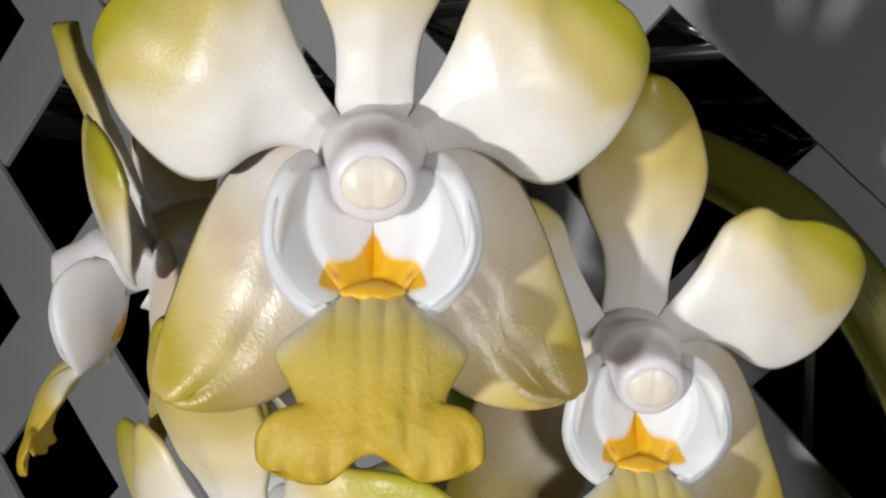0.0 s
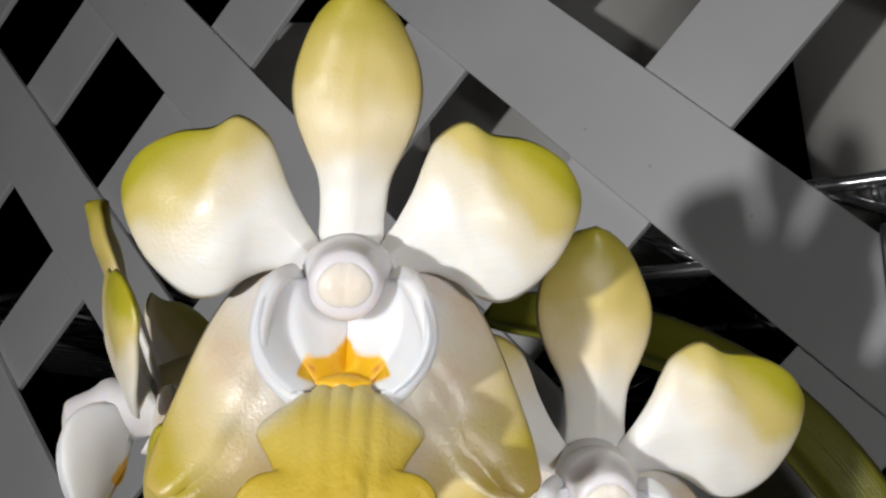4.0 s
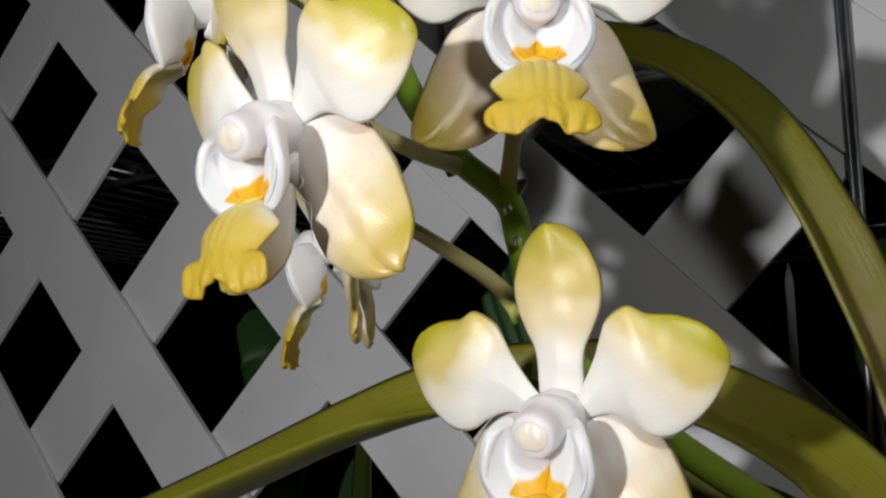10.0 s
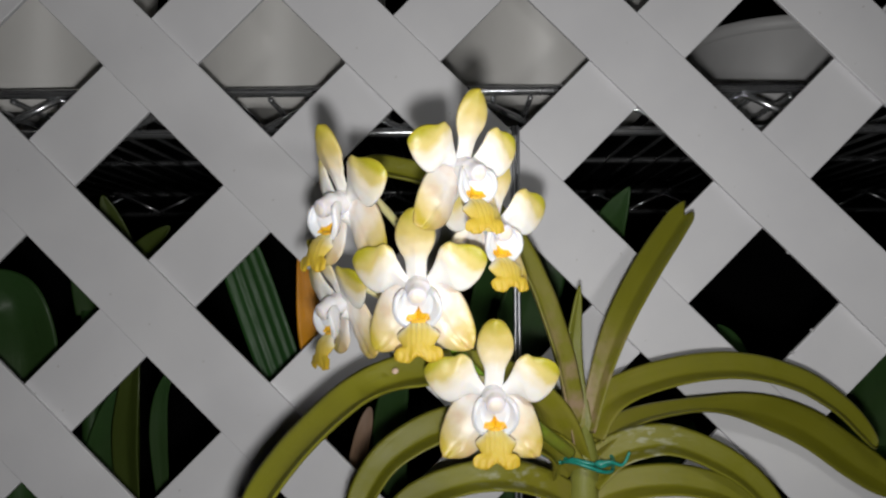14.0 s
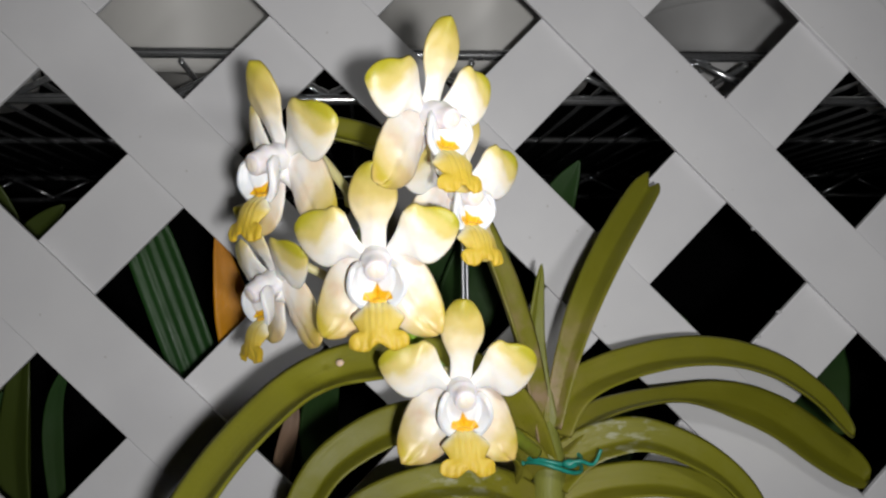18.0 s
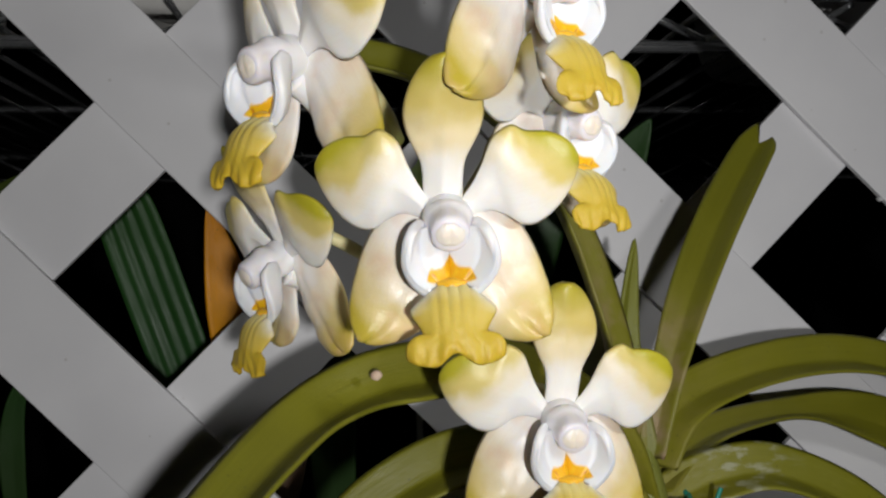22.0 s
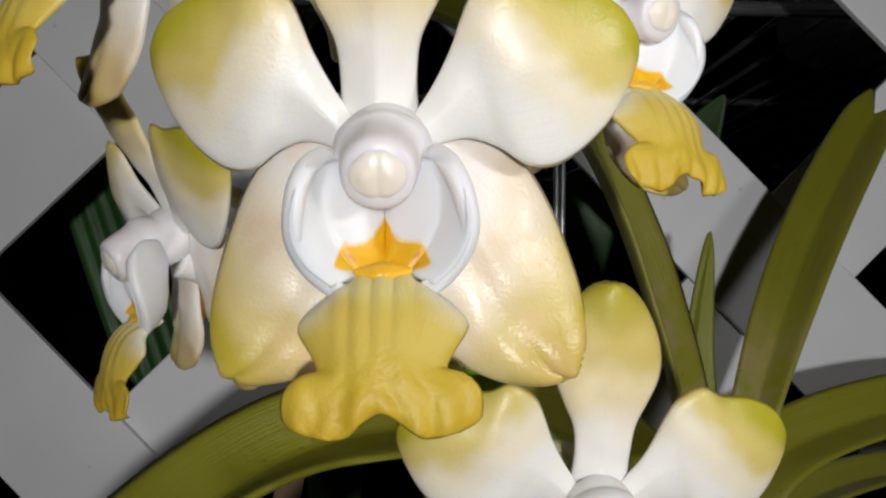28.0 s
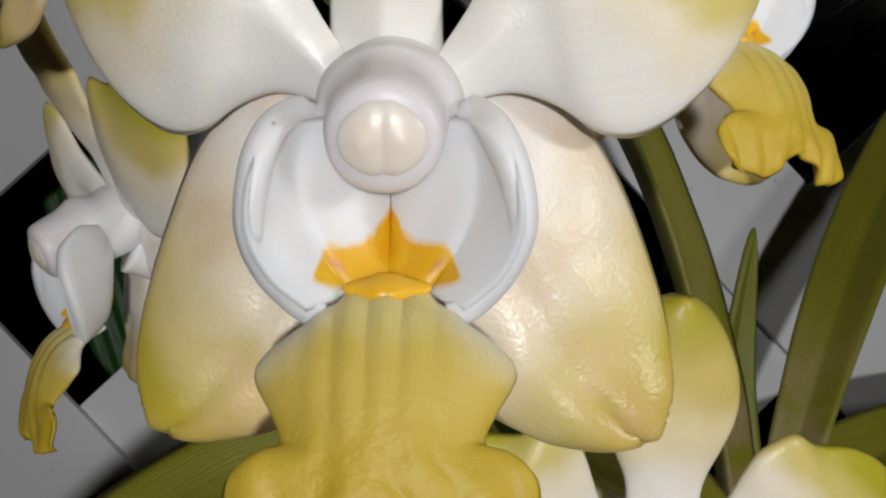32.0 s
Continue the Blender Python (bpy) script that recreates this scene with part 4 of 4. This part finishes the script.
def pot(x, y, r, h, material, words, taper=0.86):
    p = thing("plant_pot", words, "pot", "pots on the shelf")
    prof = [(0.0, 0.02), (taper * r * 0.94, 0.0), (taper * r, 0.004), (taper * r + 0.003, 0.012), (r * 0.985, h * 0.86), (r, h * 0.87), (r * 1.03, h * 0.875), (r * 1.035, h * 0.99), (r * 1.02, h), (r * 0.99, h), (r * 0.97, h * 0.88), (taper * r * 0.96, 0.02), (0.0, 0.016)]
    verts, faces, n = [], [], 64
    for q, zz in prof:
        for k in range(n):
            a = 2 * math.pi * k / n
            verts.append((q * math.cos(a), q * math.sin(a), zz))
    for i in range(len(prof) - 1):
        for k in range(n):
            faces.append((i * n + k, i * n + (k + 1) % n, (i + 1) * n + (k + 1) % n, (i + 1) * n + k))
    put("pot_body", mesh_of("pot_body", verts, faces, None, material), p)
    soil = blob("potting_bark", (0, 0, h * 0.86), (r * 0.95, r * 0.95, 0.012), M_FLOOR, 10, 24, lambda d: 1 + 0.1 * noise.noise(d * 9))
    put("potting_bark", soil, p, "dark bark potting mix")
    p.matrix_basis = pose(x, y, SZ - 0.0032)
    return p


for x, y, r, h, mat, words in ((-0.285, 0.185, 0.088, 0.16, M_POT, "white plastic plant pot standing on a wire shelf"),
                               (-0.100, 0.178, 0.086, 0.16, M_POT, "white plastic plant pot on the wire shelf"),
                               (0.104, 0.170, 0.084, 0.15, M_POT, "white plastic plant pot on wire shelving"),
                               (0.298, 0.220, 0.070, 0.075, M_POT_GREY, "low grey plastic bowl pot on a wire shelf"),
                               (0.480, 0.190, 0.085, 0.15, M_POT, "white plastic pot on the wire shelf")):
    pot(x, y, r, h, mat, words)

# ---------------------------------------------------------------- dark plants behind the lattice
BACK_LEAVES = [
    # points, half widths, lean, material, fold, pleat
    ([(-0.0515, 0.1100, 0.9967), (-0.0836, 0.1000, 1.0896), (-0.1082, 0.0950, 1.1603), (-0.1164, 0.0920, 1.1818)], [(0, 0.012), (0.35, 0.0155), (0.7, 0.0150), (1, 0.010)], (-0.1, -1, 0.1), M_RIBLEAF, 0.1, 0.00045, "broad dark green pleated leaf"),
    ([(-0.0486, 0.0450, 1.0823), (-0.0502, 0.0420, 1.1124), (-0.0540, 0.0400, 1.1368), (-0.0593, 0.0380, 1.1621)], [(0, 0.007), (0.4, 0.0105), (1, 0.003)], (0.25, -1, 0.1), M_ORANGELEAF, 0.25, 0.0, "dying orange strap leaf behind lattice"),
    ([(-0.2598, 0.1000, 1.0477), (-0.2567, 0.1000, 1.0931), (-0.2601, 0.0900, 1.1313), (-0.2831, 0.0900, 1.1502)], [(0, 0.02), (0.4, 0.026), (1, 0.012)], (0, -1, 0.2), M_DARKLEAF, 0.25, 0.0, "broad dark green leaf"),
    ([(-0.1739, 0.0800, 0.9817), (-0.1774, 0.0750, 1.0368), (-0.1738, 0.0700, 1.0735), (-0.1697, 0.0700, 1.1022)], [(0, 0.008), (0.4, 0.012), (1, 0.006)], (-0.5, -1, 0.1), M_MIDLEAF, 0.25, 0.0, "olive strap leaf behind the lattice"),
    ([(-0.2134, 0.1000, 0.9951), (-0.1949, 0.0900, 1.0416), (-0.1822, 0.0850, 1.0755)], [(0, 0.006), (0.4, 0.012), (1, 0.01)], (0.3, -1, 0.1), M_DARKLEAF, 0.25, 0.0, "dark green leaf behind the lattice"),
    ([(-0.1635, 0.1100, 0.9926), (-0.1645, 0.1000, 1.0399), (-0.1612, 0.0950, 1.0705), (-0.1504, 0.0900, 1.0934)], [(0, 0.004), (0.4, 0.006), (1, 0.002)], (0.2, -1, 0.1), M_DARKLEAF, 0.25, 0.0, "narrow dark leaf in shade"),
    ([(-0.1990, 0.1400, 1.1464), (-0.2058, 0.1300, 1.1785), (-0.2124, 0.1200, 1.2077)], [(0, 0.008), (0.4, 0.011), (1, 0.003)], (0, -1, 0.2), M_MIDLEAF, 0.25, 0.0, "olive leaf tip behind the lattice"),
    ([(-0.2074, 0.1300, 1.1383), (-0.1858, 0.1250, 1.1661), (-0.1644, 0.1200, 1.1855)], [(0, 0.008), (0.4, 0.01), (1, 0.003)], (0.3, -1, 0.4), M_MIDLEAF, 0.25, 0.0, "olive leaf tip behind the lattice"),
    ([(0.1318, 0.1000, 1.1518), (0.1363, 0.0800, 1.1807), (0.1470, 0.0670, 1.2050)], [(0, 0.01), (0.4, 0.012), (1, 0.002)], (-0.2, -1, 0.2), M_DARKLEAF, 0.25, 0.0, "pointed dark green leaf"),
    ([(0.0716, 0.1200, 1.0745), (0.0830, 0.1100, 1.1214), (0.0939, 0.1000, 1.1558), (0.1017, 0.1000, 1.1748)], [(0, 0.016), (0.4, 0.02), (1, 0.012)], (0.2, -1, 0.1), M_DARKLEAF, 0.25, 0.0, "broad dark green leaf"),
    ([(0.0610, 0.1400, 1.1046), (0.0648, 0.1300, 1.1369), (0.0607, 0.1200, 1.1683)], [(0, 0.014), (0.4, 0.02), (1, 0.012)], (0.2, -1, 0.1), M_DARKLEAF, 0.25, 0.0, "broad dark leaf in shade"),
    ([(0.2454, 0.1400, 1.0717), (0.2308, 0.1300, 1.1003), (0.2178, 0.1250, 1.1144)], [(0, 0.005), (0.4, 0.007), (1, 0.002)], (0.2, -1, 0.3), M_DARKLEAF, 0.25, 0.0, "small dark leaf tip"),
    ([(0.3189, 0.1200, 1.0272), (0.3118, 0.1100, 1.0745), (0.3118, 0.1000, 1.1055)], [(0, 0.016), (0.4, 0.022), (1, 0.008)], (0, -1, 0.2), M_DARKLEAF, 0.25, 0.0, "dark green leaf in shade"),
    ([(-0.0068, 0.1200, 0.9898), (-0.0098, 0.1100, 1.0377), (-0.0052, 0.1000, 1.0731), (0.0024, 0.1000, 1.0919)], [(0, 0.008), (0.4, 0.012), (1, 0.004)], (0, -1, 0.2), M_DARKLEAF, 0.25, 0.0, "dark green strap leaf"),
    ([(-0.0368, 0.1100, 0.9998), (-0.0280, 0.1000, 1.0394), (-0.0223, 0.1000, 1.0619)], [(0, 0.004), (0.4, 0.006), (1, 0.003)], (0, -1, 0.2), M_DRYLEAF, 0.25, 0.0, "dry pinkish-brown leaf behind lattice"),
    ([(0.1637, 0.1000, 1.0164), (0.1753, 0.1000, 1.0349), (0.1943, 0.1000, 1.0498)], [(0, 0.01), (0.4, 0.014), (1, 0.006)], (0, -1, 0.4), M_DARKLEAF, 0.25, 0.0, "dark green leaf in shade"),
    ([(-0.2152, 0.1100, 1.1230), (-0.2135, 0.1000, 1.1576), (-0.2099, 0.1000, 1.1767)], [(0, 0.01), (0.4, 0.012), (1, 0.004)], (0, -1, 0.1), M_DARKLEAF, 0.25, 0.0, "dark leaf behind the lattice"),
]
for pts, widths, lean, mat, fold, pleat, words in BACK_LEAVES:
    foot = Vector(pts[0])
    bed = thing("potted_plant_leaf", words, "leaf", "leaves behind the lattice")
    put("leaf_blade", strap("leaf_blade", pts, widths, lean, mat, fold, 0.0012, 30, 0.35, pleat), bed)
    put("leaf_stalk", tube("leaf_stalk", [foot + Vector((0, 0.004, -0.32)), foot + Vector((0, 0.006, -0.15)), foot + Vector((0, 0.001, 0.004))], [(0, 0.006), (1, widths[0][1] * 0.7)], mat, 12, 10), bed)


# a pale plastic stake among the leaves behind the lattice
stake = thing("plant_stake", "pale grey plastic plant stake standing behind the lattice", "stake")


def stake_place(u, v):
    top = max(0.0, (u - 0.985) / 0.015)
    half = 0.0017 * math.sqrt(max(0.02, 1 - top * top))
    return Vector((0.0325 + 0.001 * (1 - u) + (2 * v - 1) * half, 0.070, 0.735 + 0.419 * u))


put("blade", shell("blade", stake_place, 60, 8, 0.0012, M_POT_GREY), stake)

# ---------------------------------------------------------------- floor and dark walls that close the place
for name, size, at, mat, words in (("floor", (6, 6, 0.1), (0, 0, -0.05), M_FLOOR, "dark concrete floor"),
                                   ("wall_north", (6, 0.1, 3), (0, 2.6, 1.5), M_WALL, "plain dark wall"),
                                   ("wall_south", (6, 0.1, 3), (0, -3.05, 1.5), M_WALL, "plain dark wall"),
                                   ("wall_east", (0.1, 5.55, 3), (3.05, -0.225, 1.5), M_WALL, "plain dark wall"),
                                   ("wall_west", (0.1, 5.55, 3), (-3.05, -0.225, 1.5), M_WALL, "plain dark wall"),
                                   ("ceiling", (6.2, 6.1, 0.1), (0, -0.2, 3.05), M_WALL, "plain dark ceiling")):
    ob = tagged(new(name, box(name, size, mat)), words, name.split("_")[0], kind="structure")
    ob.location = at
